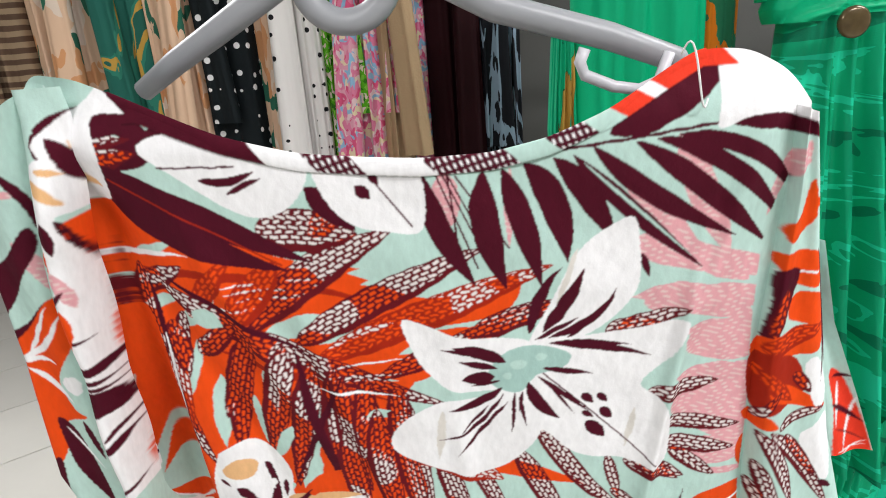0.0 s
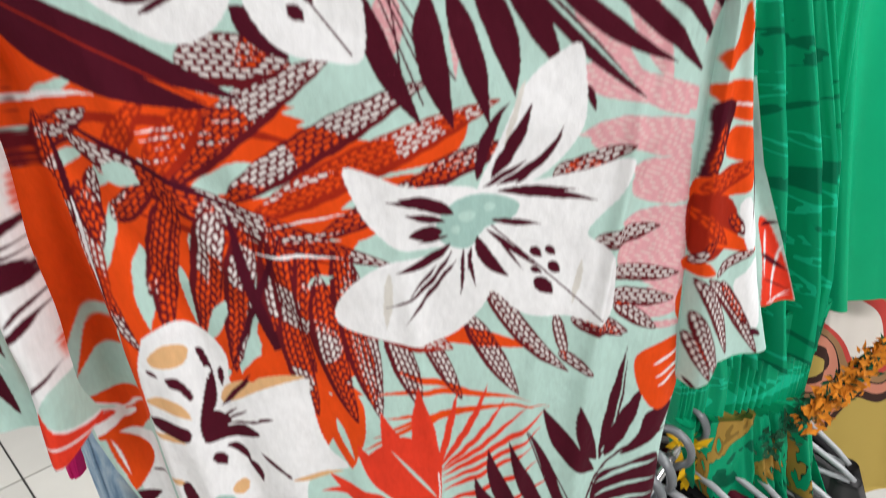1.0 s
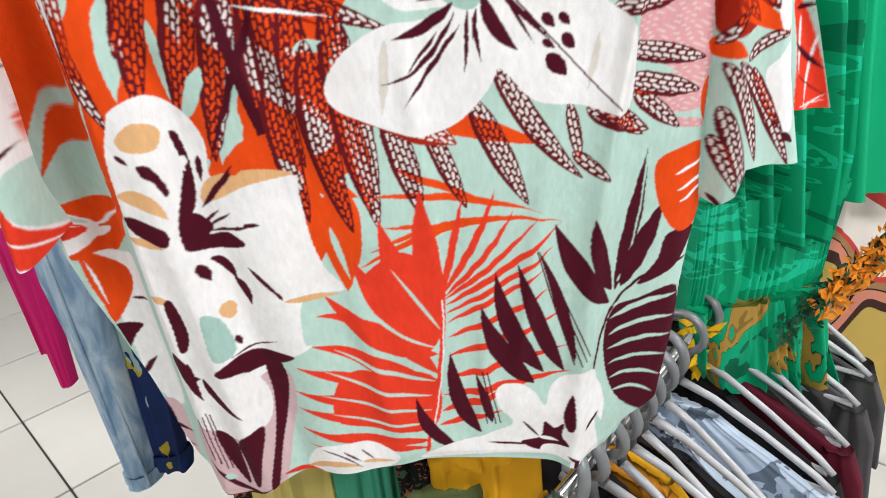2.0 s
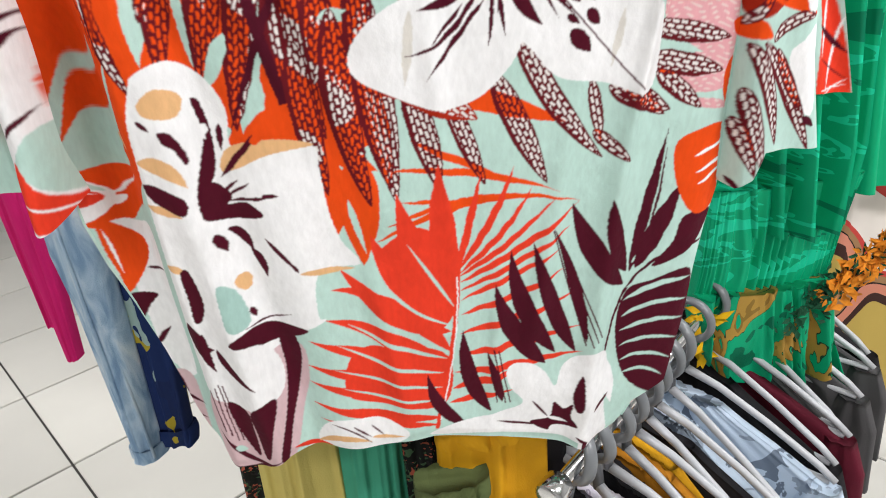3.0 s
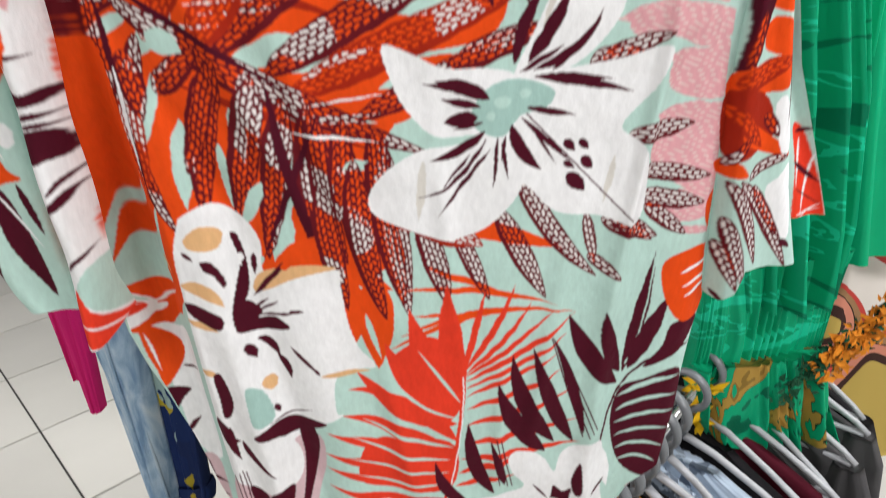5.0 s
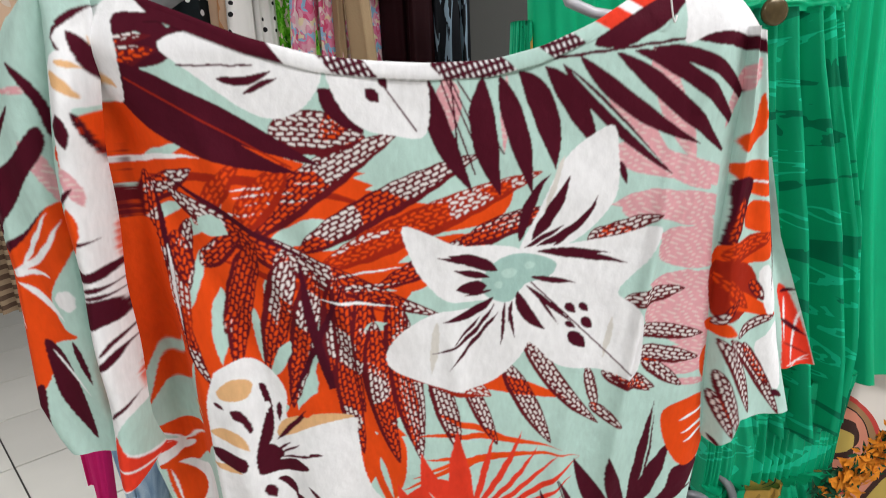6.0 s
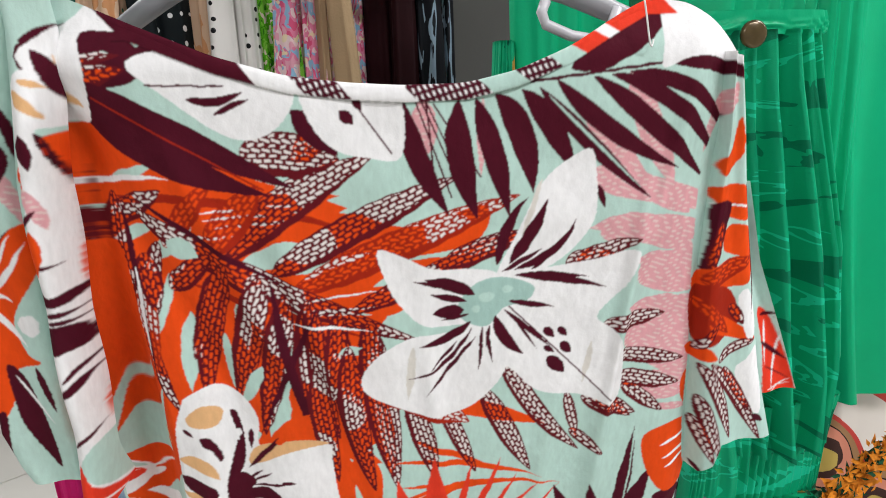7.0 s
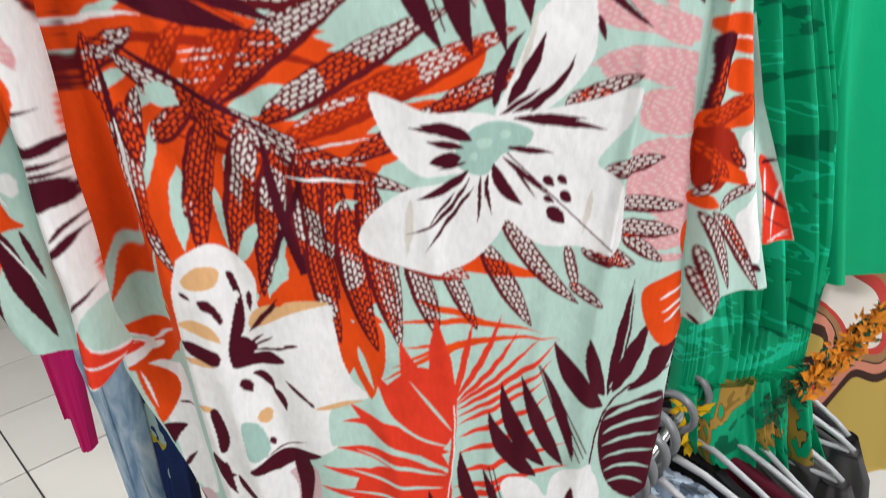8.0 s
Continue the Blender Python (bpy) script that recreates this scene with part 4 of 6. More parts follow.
leaf(MAROON, 0.25, 9.4, -4.0, 11.2, -6.7)
leaf(MAROON, 0.29, 6.1, -6.0, 10.9, -7.6)
leaf(MAROON, 0.38, 13.8, -9.2, 15.5, -10.7)
leaf(MAROON, 0.42, 15.3, -6.0, 16.7, -4.1)
leaf(WHITE, 0.42, 10.9, -6.4, 13.0, -7.4)
# bud at the side
patch(ORANGE, 19.5, 20.2, 21.2, 21.2, 23.8, 21.2, 25.0, 17.7, 24.4, 14.6, 23.0, 14.0, 21.5, 14.6, 20.1, 17.1)
leaf(WHITE, 0.30, 21.3, 19.1, 24.5, 20.1)
leaf(WHITE, 0.32, 21.6, 17.7, 25.0, 18.9)
leaf(WHITE, 0.30, 22.0, 16.7, 25.0, 18.1)
leaf(ORANGE, 1.65, 23.1, 26.4, 23.9, 22.2)
# side of the body behind the fold
patch(ORANGE, -22.9, 22.0, -19.1, 22.2, -19.4, 19.1, -20.9, 17.4, -22.9, 17.5, -23.2, 19.8)
patch(MINT, -21.2, 17.1, -19.5, 18.9, -19.9, 15.6, -20.8, 16.3)
patch(WHITE, -23.2, 17.2, -21.1, 17.2, -19.4, 16.6, -19.5, 11.1, -20.0, 2.3, -21.9, 4.6, -22.2, 9.8, -22.4, 12.7, -22.7, 14.9)
patch(ORANGE, -23.6, 17.8, -22.2, 16.7, -20.7, 15.7, -20.9, 13.9, -22.9, 11.3, -23.3, 13.1, -23.7, 15.1)
leaf(WHITE, 0.21, -23.5, 16.9, -22.9, 12.8)
leaf(WHITE, 0.21, -22.9, 19.5, -19.3, 21.5, -21.1, 19.8)
patch(WHITE, -22.5, 19.1, -21.2, 19.2, -21.7, 18.6, -22.4, 18.6)
patch(MAROON, -22.9, 11.2, -20.9, 11.0, -21.7, 10.0, -22.7, 8.7, -23.0, 9.9)
leaf(MAROON, 0.25, -21.1, 13.3, -19.4, 13.4)
leaf(MAROON, 0.50, -22.3, 6.0, -20.8, 7.7)
patch(PINK_PALE, -22.2, 2.7, -20.3, 1.6, -20.7, -7.6, -21.8, -6.5, -22.3, -1.7)
leaf(MAROON, 0.67, -22.1, 4.0, -21.2, -0.4)
leaf(MAROON, 0.38, -22.5, 1.3, -20.1, -1.3)
leaf(MAROON, 0.33, -22.6, -0.9, -20.3, -3.2)
leaf(MAROON, 0.29, -22.4, -3.2, -20.2, -5.4)
# sleeve at the side
patch(MINT, 21.9, 42.9, 24.0, 48.0, 25.9, 42.7, 28.5, 33.5, 31.8, 17.4, 27.4, 18.7, 26.8, 15.5, 24.1, 16.8, 22.9, 29.0)
patch(ORANGE, 23.0, 43.8, 23.8, 44.9, 24.2, 47.0, 24.8, 44.8, 24.4, 43.8, 23.4, 42.8)
leaf(ORANGE, 0.67, 24.4, 45.5, 25.7, 45.3)
patch(ORANGE, 23.0, 42.0, 25.6, 41.9, 26.3, 39.4, 24.5, 39.6, 23.1, 40.8)
line(WHITE, 0.17, 23.0, 40.7, 25.8, 40.4)
patch(ORANGE, 24.5, 38.9, 26.5, 38.6, 27.0, 36.4, 24.3, 37.0)
patch(MAROON, 23.0, 40.7, 24.5, 40.7, 24.3, 38.8, 24.0, 37.4, 23.5, 35.1, 22.9, 35.1, 23.0, 38.1)
hatch(MAROON, 0.92, 23.8, 39.4, 23.3, 35.1)
patch(ORANGE, 22.9, 35.4, 26.8, 36.5, 27.2, 34.2, 25.2, 33.8, 22.7, 33.6)
hatch(RUST, 1.67, 23.0, 34.5, 27.1, 36.2)
patch(RUST, 22.5, 33.8, 25.2, 33.8, 26.5, 31.7, 26.6, 30.5, 24.5, 28.9, 23.0, 29.5)
patch(ORANGE, 24.1, 31.7, 26.1, 30.8, 28.8, 28.8, 26.8, 29.1, 24.1, 30.2)
hatch(RUST, 1.25, 22.6, 33.0, 25.8, 29.8)
patch(WHITE, 26.3, 32.7, 27.2, 33.4, 28.6, 30.6, 28.6, 29.0, 27.6, 29.2)
hatch(MAROON, 0.92, 25.7, 32.3, 27.1, 30.4)
leaf(MAROON, 0.50, 25.4, 42.2, 27.9, 31.0, 27.1, 37.4)
leaf(MAROON, 0.33, 25.0, 46.5, 26.3, 42.3)
line(MAROON, 0.08, 27.1, 37.4, 28.4, 33.5)
line(MAROON, 0.08, 27.2, 37.8, 28.2, 32.6)
leaf(ORANGE, 1.25, 22.5, 28.7, 25.1, 27.5)
hatch(MAROON, 0.83, 23.2, 28.4, 24.8, 30.9)
hatch(MAROON, 1.00, 25.2, 27.2, 28.7, 28.7, 26.7, 28.4)
patch(WHITE, 27.1, 26.0, 27.8, 27.0, 29.2, 27.8, 30.3, 21.9, 29.2, 21.8, 28.2, 23.1)
hatch(MAROON, 1.25, 23.6, 27.2, 27.3, 19.5, 25.6, 24.0)
hatch(MAROON, 1.25, 24.5, 27.2, 30.7, 18.5, 27.4, 23.8)
hatch(MAROON, 1.25, 24.0, 24.1, 26.6, 17.5)
hatch(MAROON, 0.92, 25.8, 26.7, 29.1, 21.8)
hatch(MAROON, 1.00, 23.9, 21.9, 26.1, 17.0)
leaf(MAROON, 0.58, 29.4, 21.4, 30.7, 20.5)
leaf(MAROON, 0.33, 24.4, 17.0, 25.5, 15.6)
patch(RED, 29.5, 30.5, 30.9, 29.9, 34.8, 21.7, 31.4, 21.7, 30.3, 27.5)
leaf(WHITE, 0.25, 32.1, 28.5, 32.0, 22.3)
leaf(WHITE, 0.29, 30.5, 29.7, 30.9, 25.3)
leaf(MAROON, 0.42, 30.1, 27.8, 33.3, 25.5)
leaf(MAROON, 0.33, 29.9, 30.1, 31.4, 30.4)
leaf(WHITE, 0.12, 31.5, 22.9, 34.2, 23.1)
leaf(WHITE, 0.12, 31.7, 22.4, 34.1, 23.6)
leaf(MAROON, 0.12, 30.9, 25.3, 34.1, 23.4)
leaf(MAROON, 0.17, 29.3, 36.8, 31.2, 29.6, 30.5, 33.8)
# sleeve on the other side
patch(MINT, -30.0, 47.8, -25.4, 51.2, -23.4, 49.3, -24.6, 37.2, -27.0, 22.2, -28.6, 19.5, -33.4, 20.1, -31.4, 33.1, -31.7, 39.9)
patch(PINK, -26.7, 49.4, -25.5, 49.7, -24.3, 49.5, -25.2, 49.2)
patch(PINK, -26.1, 46.3, -25.1, 45.6, -24.5, 43.5, -24.2, 40.7, -25.1, 42.8, -25.8, 44.5)
patch(MAROON, -25.5, 51.1, -24.7, 50.4, -24.1, 49.1, -23.8, 47.5, -23.8, 45.5, -24.4, 46.8, -24.6, 48.6)
patch(MAROON, -30.4, 44.0, -28.0, 46.8, -26.1, 48.6, -27.0, 47.2, -28.5, 45.4)
patch(MAROON, -32.5, 38.7, -30.3, 43.2, -26.9, 45.3, -24.9, 47.2, -24.8, 45.7, -26.9, 43.1, -29.1, 40.7, -30.7, 39.3)
patch(ORANGE, -30.6, 38.6, -28.0, 39.8, -25.0, 42.1, -24.0, 40.7, -25.1, 38.1, -27.2, 35.2, -26.9, 32.6, -26.1, 31.8, -28.3, 31.1, -29.0, 28.4, -32.0, 25.1, -31.9, 28.2, -31.1, 33.1, -30.9, 36.8)
patch(MAROON, -30.3, 39.0, -27.9, 40.0, -25.5, 41.9, -27.7, 39.8, -29.7, 38.4)
leaf(WHITE, 0.50, -29.8, 37.2, -25.0, 40.9, -27.1, 38.3)
leaf(WHITE, 0.42, -29.7, 36.9, -26.8, 36.6, -27.9, 37.1)
leaf(WHITE, 0.38, -28.5, 37.7, -25.6, 41.5)
leaf(WHITE, 0.50, -29.2, 36.4, -26.7, 33.1, -28.0, 35.3)
leaf(WHITE, 0.38, -30.4, 35.8, -29.6, 32.7)
leaf(WHITE, 0.29, -31.0, 32.6, -31.0, 29.7)
blob(WHITE, -26.2, 34.8, 0.75, 0.83)
patch(MAROON, -28.6, 31.8, -27.6, 30.4, -27.0, 26.8, -27.0, 22.7, -27.7, 23.9, -28.7, 26.7, -28.8, 29.8)
leaf(WHITE, 0.21, -28.3, 30.9, -26.4, 26.5)
leaf(MAROON, 0.58, -26.6, 31.5, -26.1, 27.6)
patch(WHITE, -32.6, 24.2, -30.5, 27.1, -30.7, 23.2, -30.5, 21.1, -31.9, 21.8, -33.0, 23.0)
patch(MAROON, -30.5, 27.2, -29.6, 27.8, -30.1, 24.2, -30.6, 21.1, -30.8, 23.4)
leaf(MAROON, 0.25, -32.1, 27.4, -32.8, 23.3)
# orange tongues between the roll and the body
patch(ORANGE, -22.8, 39.8, -19.6, 40.0, -19.0, 32.2, -18.3, 24.0, -19.5, 21.3, -24.2, 21.8, -24.0, 26.0, -23.1, 33.5)
hatch(DARK, 1.25, -21.5, 47.9, -22.4, 38.5)
hatch(MAROON, 1.00, -20.4, 46.5, -20.8, 39.6)
leaf(MAROON, 0.58, -22.3, 40.6, -22.2, 33.4)
leaf(ORANGE, 0.58, -21.6, 37.4, -20.1, 37.5)
line(MINT, 0.12, -20.7, 34.2, -22.3, 29.5)
line(MINT, 0.12, -19.5, 30.7, -20.6, 27.8)
patch(MINT, -23.6, 27.5, -22.6, 29.3, -23.3, 23.6, -24.1, 23.5)
patch(MINT, -23.4, 23.3, -21.9, 25.8, -19.5, 30.2, -20.3, 27.6, -22.2, 22.6)
patch(MINT, -22.2, 22.6, -19.8, 26.2, -18.2, 29.1, -19.2, 25.0, -20.2, 22.3)
patch(MINT, -24.0, 23.7, -20.0, 23.0, -19.8, 21.8, -23.7, 21.9)
leaf(PEACH, 0.67, -19.8, 24.4, -18.9, 23.4)
# rolled edge
patch(WHITE, -22.3, 51.3, -20.1, 51.2, -20.6, 48.5, -21.6, 47.9, -21.2, 44.9, -21.4, 41.9, -21.8, 38.7, -21.8, 35.2, -22.0, 31.6, -22.5, 27.7, -22.1, 24.1, -22.0, 19.1, -24.6, 17.7, -25.2, 20.6, -24.9, 24.9, -24.5, 29.4, -24.5, 32.7, -24.2, 36.3, -23.6, 40.0, -23.0, 43.9, -22.8, 47.2)
patch(PEACH, -22.4, 50.5, -21.6, 49.9, -21.1, 48.8, -21.7, 49.1, -22.3, 49.6)
leaf(PEACH, 0.42, -22.0, 51.0, -20.8, 50.6)
leaf(MAROON, 0.92, -22.4, 47.9, -22.3, 45.7)
leaf(PINK, 0.83, -23.0, 44.7, -22.2, 41.9)
leaf(MAROON, 0.33, -23.7, 42.2, -22.5, 43.3)
leaf(MAROON, 0.25, -23.8, 39.3, -22.0, 39.7)
leaf(ORANGE, 1.08, -23.2, 42.0, -23.4, 38.8)
patch(MAROON, -24.0, 37.9, -23.1, 37.4, -21.8, 37.8, -22.2, 36.9, -23.8, 36.7)
leaf(MAROON, 0.38, -24.1, 35.9, -21.8, 36.3)
leaf(MAROON, 0.33, -24.1, 35.4, -21.8, 35.6)
patch(MAROON, -24.3, 34.9, -22.3, 35.2, -22.1, 33.6, -23.1, 33.3, -24.2, 33.1)
leaf(MAROON, 0.58, -24.2, 29.7, -22.1, 31.6)
leaf(MAROON, 0.33, -23.8, 31.0, -21.9, 32.7)
leaf(MAROON, 0.29, -24.6, 25.3, -22.5, 27.0)
leaf(MAROON, 0.21, -23.9, 23.7, -23.3, 23.2)
patch(MINT, -24.4, 23.7, -22.3, 25.9, -22.1, 22.1, -22.1, 19.8, -23.0, 20.9)
patch(RED, -24.5, 23.8, -23.9, 22.0, -22.5, 19.4, -25.0, 19.3)
leaf(WHITE, 0.17, -24.9, 21.1, -22.6, 19.6)
patch(WHITE, -21.9, 52.6, -20.5, 53.8, -19.1, 54.8, -18.0, 55.5, -15.1, 55.2, -14.5, 54.3, -16.6, 53.8, -18.8, 53.7, -18.8, 51.5, -19.4, 48.6, -20.4, 49.0, -20.8, 50.9, -21.6, 51.7)
leaf(PEACH, 1.00, -16.5, 54.1, -14.5, 54.2)
leaf(MAROON, 0.36, -18.4, 55.4, -16.3, 54.9)
patch(PEACH, -20.4, 52.5, -20.4, 51.2, -19.6, 49.4, -20.3, 50.2)
leaf(MAROON, 0.82, -21.3, 52.8, -20.3, 49.5, -20.7, 51.6)

# pink brushwork is streaked, and the dye is a little uneven
gx = CX0 + STEP * np.arange(NX)[None, :]
gy = CZ0 + STEP * np.arange(NZ)[:, None]
streak = np.sin(gx * 7 + 2 * np.sin(gy * 3.1) + gy * 9) + np.sin(gy * 17 + 3 * np.sin(gx * 2.3))
is_pink = (np.abs(dye - np.array(PINK)).sum(-1) < 0.05) & (streak > 0.9)
dye[is_pink] = (0.76, 0.58, 0.56)

# the neck binding is cut from other parts of the cloth
NECK = [(-0.161, 1.542), (-0.110, 1.520), (-0.067, 1.507), (-0.031, 1.502), (0.004, 1.499), (0.047, 1.499), (0.081, 1.506), (0.117, 1.520), (0.147, 1.537), (0.173, 1.550)]
edge_z = (np.interp(gx[0] / 100, [p[0] for p in NECK], [p[1] for p in NECK]) - 1.0) * 100
for start, end, colour, dashed in ((-17.2, -9.5, MAROON, False), (-9.5, -6.5, WHITE, False), (-6.5, -3.6, MAROON, True), (-3.6, 0.6, WHITE, False), (0.6, 5.6, MAROON, True), (5.6, 8.0, MINT, False),
                                   (8.0, 10.2, MAROON, True), (10.2, 11.8, MINT, False), (11.8, 13.4, RED, False), (13.4, 14.2, WHITE, False), (14.2, 18.4, RED, False)):
    slant = gx + 0.9 * (gy - edge_z[None, :])
    on = (slant >= start) & (slant < end) & (gy > edge_z[None, :] - 1.0) & (gy < edge_z[None, :] + 1.5)
    dye[on] = colour
    if dashed:
        dye[on & (np.sin(gx * 15 + 6 * gy) > 0.35) & (np.sin(gy * 11 - gx * 3) > -0.2)] = WHITE
# thin line along the binding's lower edge, its dye darkened to 0.55
seam = (gy < edge_z[None, :] - 1.0) & (gy > edge_z[None, :] - 1.09) & (gx > -17) & (gx < 18.4)
dye[seam] = dye[seam] * 0.55
# the dye bleeds by a thread's width
soft_dye = dye.copy()
soft_dye[1:-1, 1:-1] = 0.36 * dye[1:-1, 1:-1] + 0.16 * (dye[:-2, 1:-1] + dye[2:, 1:-1] + dye[1:-1, :-2] + dye[1:-1, 2:])
dye = soft_dye


def dyed(me, flat_xz):
    """Gives each vertex the dye of its place on the flat cloth."""
    fx = np.clip((flat_xz[:, 0] * 100 - CX0) / STEP, 0, NX - 1.001)
    fz = np.clip(((flat_xz[:, 1] - 1.0) * 100 - CZ0) / STEP, 0, NZ - 1.001)
    ix, iz = fx.astype(int), fz.astype(int)
    ax, az = (fx - ix)[:, None], (fz - iz)[:, None]
    jx, jz = np.minimum(ix + 1, NX - 1), np.minimum(iz + 1, NZ - 1)
    col = (dye[iz, ix] * (1 - ax) + dye[iz, jx] * ax) * (1 - az) + (dye[jz, ix] * (1 - ax) + dye[jz, jx] * ax) * az
    rgba = np.ones((len(col), 4), np.float32)
    rgba[:, :3] = col
    layer = me.color_attributes.new("print", "FLOAT_COLOR", "POINT")
    layer.data.foreach_set("color", rgba.ravel())


def sheet(name, parent, xs, ys, zs, label="", flat=None):
    """A cloth panel from grids of x, y and z, dyed by its flat place."""
    n, m = xs.shape
    co = np.stack([xs, ys, zs], -1).reshape(-1, 3).astype(np.float32)
    idx = np.arange(n * m).reshape(n, m)
    quads = np.stack([idx[:-1, :-1], idx[:-1, 1:], idx[1:, 1:], idx[1:, :-1]], -1).reshape(-1, 4)
    me = bpy.data.meshes.new(name)
    me.vertices.add(len(co))
    me.vertices.foreach_set("co", co.ravel())
    me.loops.add(quads.size)
    me.loops.foreach_set("vertex_index", quads.ravel().astype(np.int32))
    me.polygons.add(len(quads))
    me.polygons.foreach_set("loop_start", np.arange(0, quads.size, 4, dtype=np.int32))
    me.polygons.foreach_set("use_smooth", np.ones(len(quads), bool))
    me.update(calc_edges=True)
    dyed(me, co[:, [0, 2]] if flat is None else flat.reshape(-1, 2))
    me.materials.append(PRINT)
    ob = new(name, me)
    ob.parent = parent
    return tagged(ob, label)


def bump_fn(x, c, w):
    return np.exp(-((x - c) / w) ** 2)


def smooth01(x):
    x = np.clip(x, 0, 1)
    return x * x * (3 - 2 * x)


TOP = [(-0.247, 1.543), (-0.237, 1.564), (-0.198, 1.559), (-0.161, 1.542), (-0.110, 1.520), (-0.067, 1.507), (-0.031, 1.502), (0.004, 1.499), (0.047, 1.499), (0.081, 1.506), (0.117, 1.520), (0.147, 1.537), (0.173, 1.550), (0.198, 1.548), (0.225, 1.533), (0.239, 1.512)]
HEM = [(-0.190, 0.950), (-0.181, 0.927), (-0.143, 0.926), (-0.122, 0.937), (-0.068, 0.934), (0.003, 0.933), (0.065, 0.918), (0.120, 0.901), (0.156, 0.890), (0.173, 0.904), (0.208, 0.941)]
LEFT = [(0.905, -0.196), (0.98, -0.209), (1.053, -0.219), (1.104, -0.228), (1.14, -0.238), (1.177, -0.243), (1.30, -0.240), (1.42, -0.238), (1.563, -0.242)]
RIGHT = [(0.889, 0.170), (0.94, 0.192), (0.965, 0.222), (1.03, 0.232), (1.086, 0.234), (1.125, 0.239), (1.156, 0.245), (1.18, 0.243), (1.29, 0.233), (1.386, 0.233), (1.457, 0.239), (1.56, 0.238)]

fine_x = np.linspace(-0.247, 0.239, 204)
fine_z = np.interp(fine_x, [p[0] for p in TOP], [p[1] for p in TOP])
for _ in range(10):
    fine_z[1:-1] = 0.25 * fine_z[:-2] + 0.5 * fine_z[1:-1] + 0.25 * fine_z[2:]
TOP = list(zip(fine_x, fine_z))


def lean_depth(x, z):
    """The blouse hangs with its neck a little nearer than its hem."""
    v = z - 1.25
    return 0.4534 + 0.0262 * x - 0.14 * v - 0.0092 * v * v + 0.0078 * x * v


def body_depth(x, z):
    low = smooth01((1.45 - z) / 0.45)
    y = lean_depth(x, z)
    y = y + 0.028 * low * smooth01((x - 0.215) / 0.045) ** 1.3           # side turned back
    y = y + 0.012 * (1 - low) * smooth01((x - 0.20) / 0.045)
    y = y + 0.032 * smooth01((-0.178 - x) / 0.026) * smooth01((1.40 - z) / 0.14)   # the side lies behind a fold
    y = y + 0.018 * smooth01((-0.185 - x) / 0.05) * (1 - smooth01((1.40 - z) / 0.14))
    y = y - 0.010 * low * bump_fn(x, 0.150 + 0.03 * (z - 1.1), 0.012)        # crease by the side
    y = y - 0.012 * low * bump_fn(x, -0.150 - 0.06 * (z - 1.1), 0.014)       # soft rolls on the other side
    y = y + 0.008 * low * bump_fn(x, -0.122 - 0.10 * (z - 1.1), 0.014)
    y = y - 0.006 * low * bump_fn(x, -0.085 - 0.10 * (z - 1.1), 0.020)
    y = y - 0.005 * low * bump_fn(x, -0.01 + 0.05 * (z - 1.1), 0.03)
    y = y + 0.010 * bump_fn(x, -0.185, 0.020) * bump_fn(z, 1.42, 0.08)      # drag lines under the shoulder
    y = y + 0.006 * bump_fn(x + 0.35 * (z - 1.4), -0.175, 0.012) * bump_fn(z, 1.36, 0.10)
    y = y + 0.0016 * np.sin(x * 41 + 3.0 * np.sin(z * 13) + 9 * z) * np.sin(z * 23 + 2.5 * np.sin(x * 17))
    y = y + 0.016 * bump_fn(x, -0.212 + 0.05 * (z - 1.3), 0.016) * smooth01((1.54 - z) / 0.08) * smooth01((z - 1.10) / 0.1)  # valley by the armhole
    for cx, cz, tilt, wide, tall, deep in ((0.165, 1.30, 0.10, 0.006, 0.12, 0.004), (0.02, 1.22, -0.06, 0.008, 0.10, 0.0025), (0.10, 1.12, 0.12, 0.009, 0.12, 0.003),
                                           (-0.06, 1.30, -0.25, 0.010, 0.10, 0.004), (-0.11, 1.36, -0.35, 0.010, 0.09, 0.005), (0.06, 1.03, 0.05, 0.008, 0.07, 0.003), (-0.03, 1.05, -0.1, 0.010, 0.08, 0.003), (0.19, 1.42, 0.2, 0.008, 0.08, 0.003)):
        y = y - 1.9 * deep * bump_fn(x - tilt * (z - cz), cx, wide) * bump_fn(z, cz, tall)
    y = y + 0.020 * smooth01((z - 1.51) / 0.05)                             # laid over the hanger
    return y


blouse = thing("blouse", "white, mint, orange and maroon tropical print blouse on a grey hanger", "blouse", at=(0, 0, 0))
NU, NV = 800, 1060
u = np.linspace(0, 1, NU)[None, :]
v = np.linspace(0, 1, NV)[:, None]
bx = -0.19 + 0.36 * u
zt = lerp_table(TOP, -0.243 + 0.480 * u)
zb = lerp_table(HEM, -0.189 + 0.370 * u)
for _ in range(3):
    bz = zb + (zt - zb) * v
    bx = lerp_table(LEFT, bz) * (1 - u) + lerp_table(RIGHT, bz) * u
by = body_depth(bx, bz)
roll = smooth01((0.012 - (bz - zb)) / 0.012)
by = by + 0.002 * roll
gather = 0.022 * smooth01((-0.196 - bx) / 0.03) * smooth01((bz - 1.19) / 0.03)   # cloth taken up in the valley by the sleeve
sheet("back_panel", blouse, bx, by, bz, flat=np.stack([bx + gather, bz], -1))
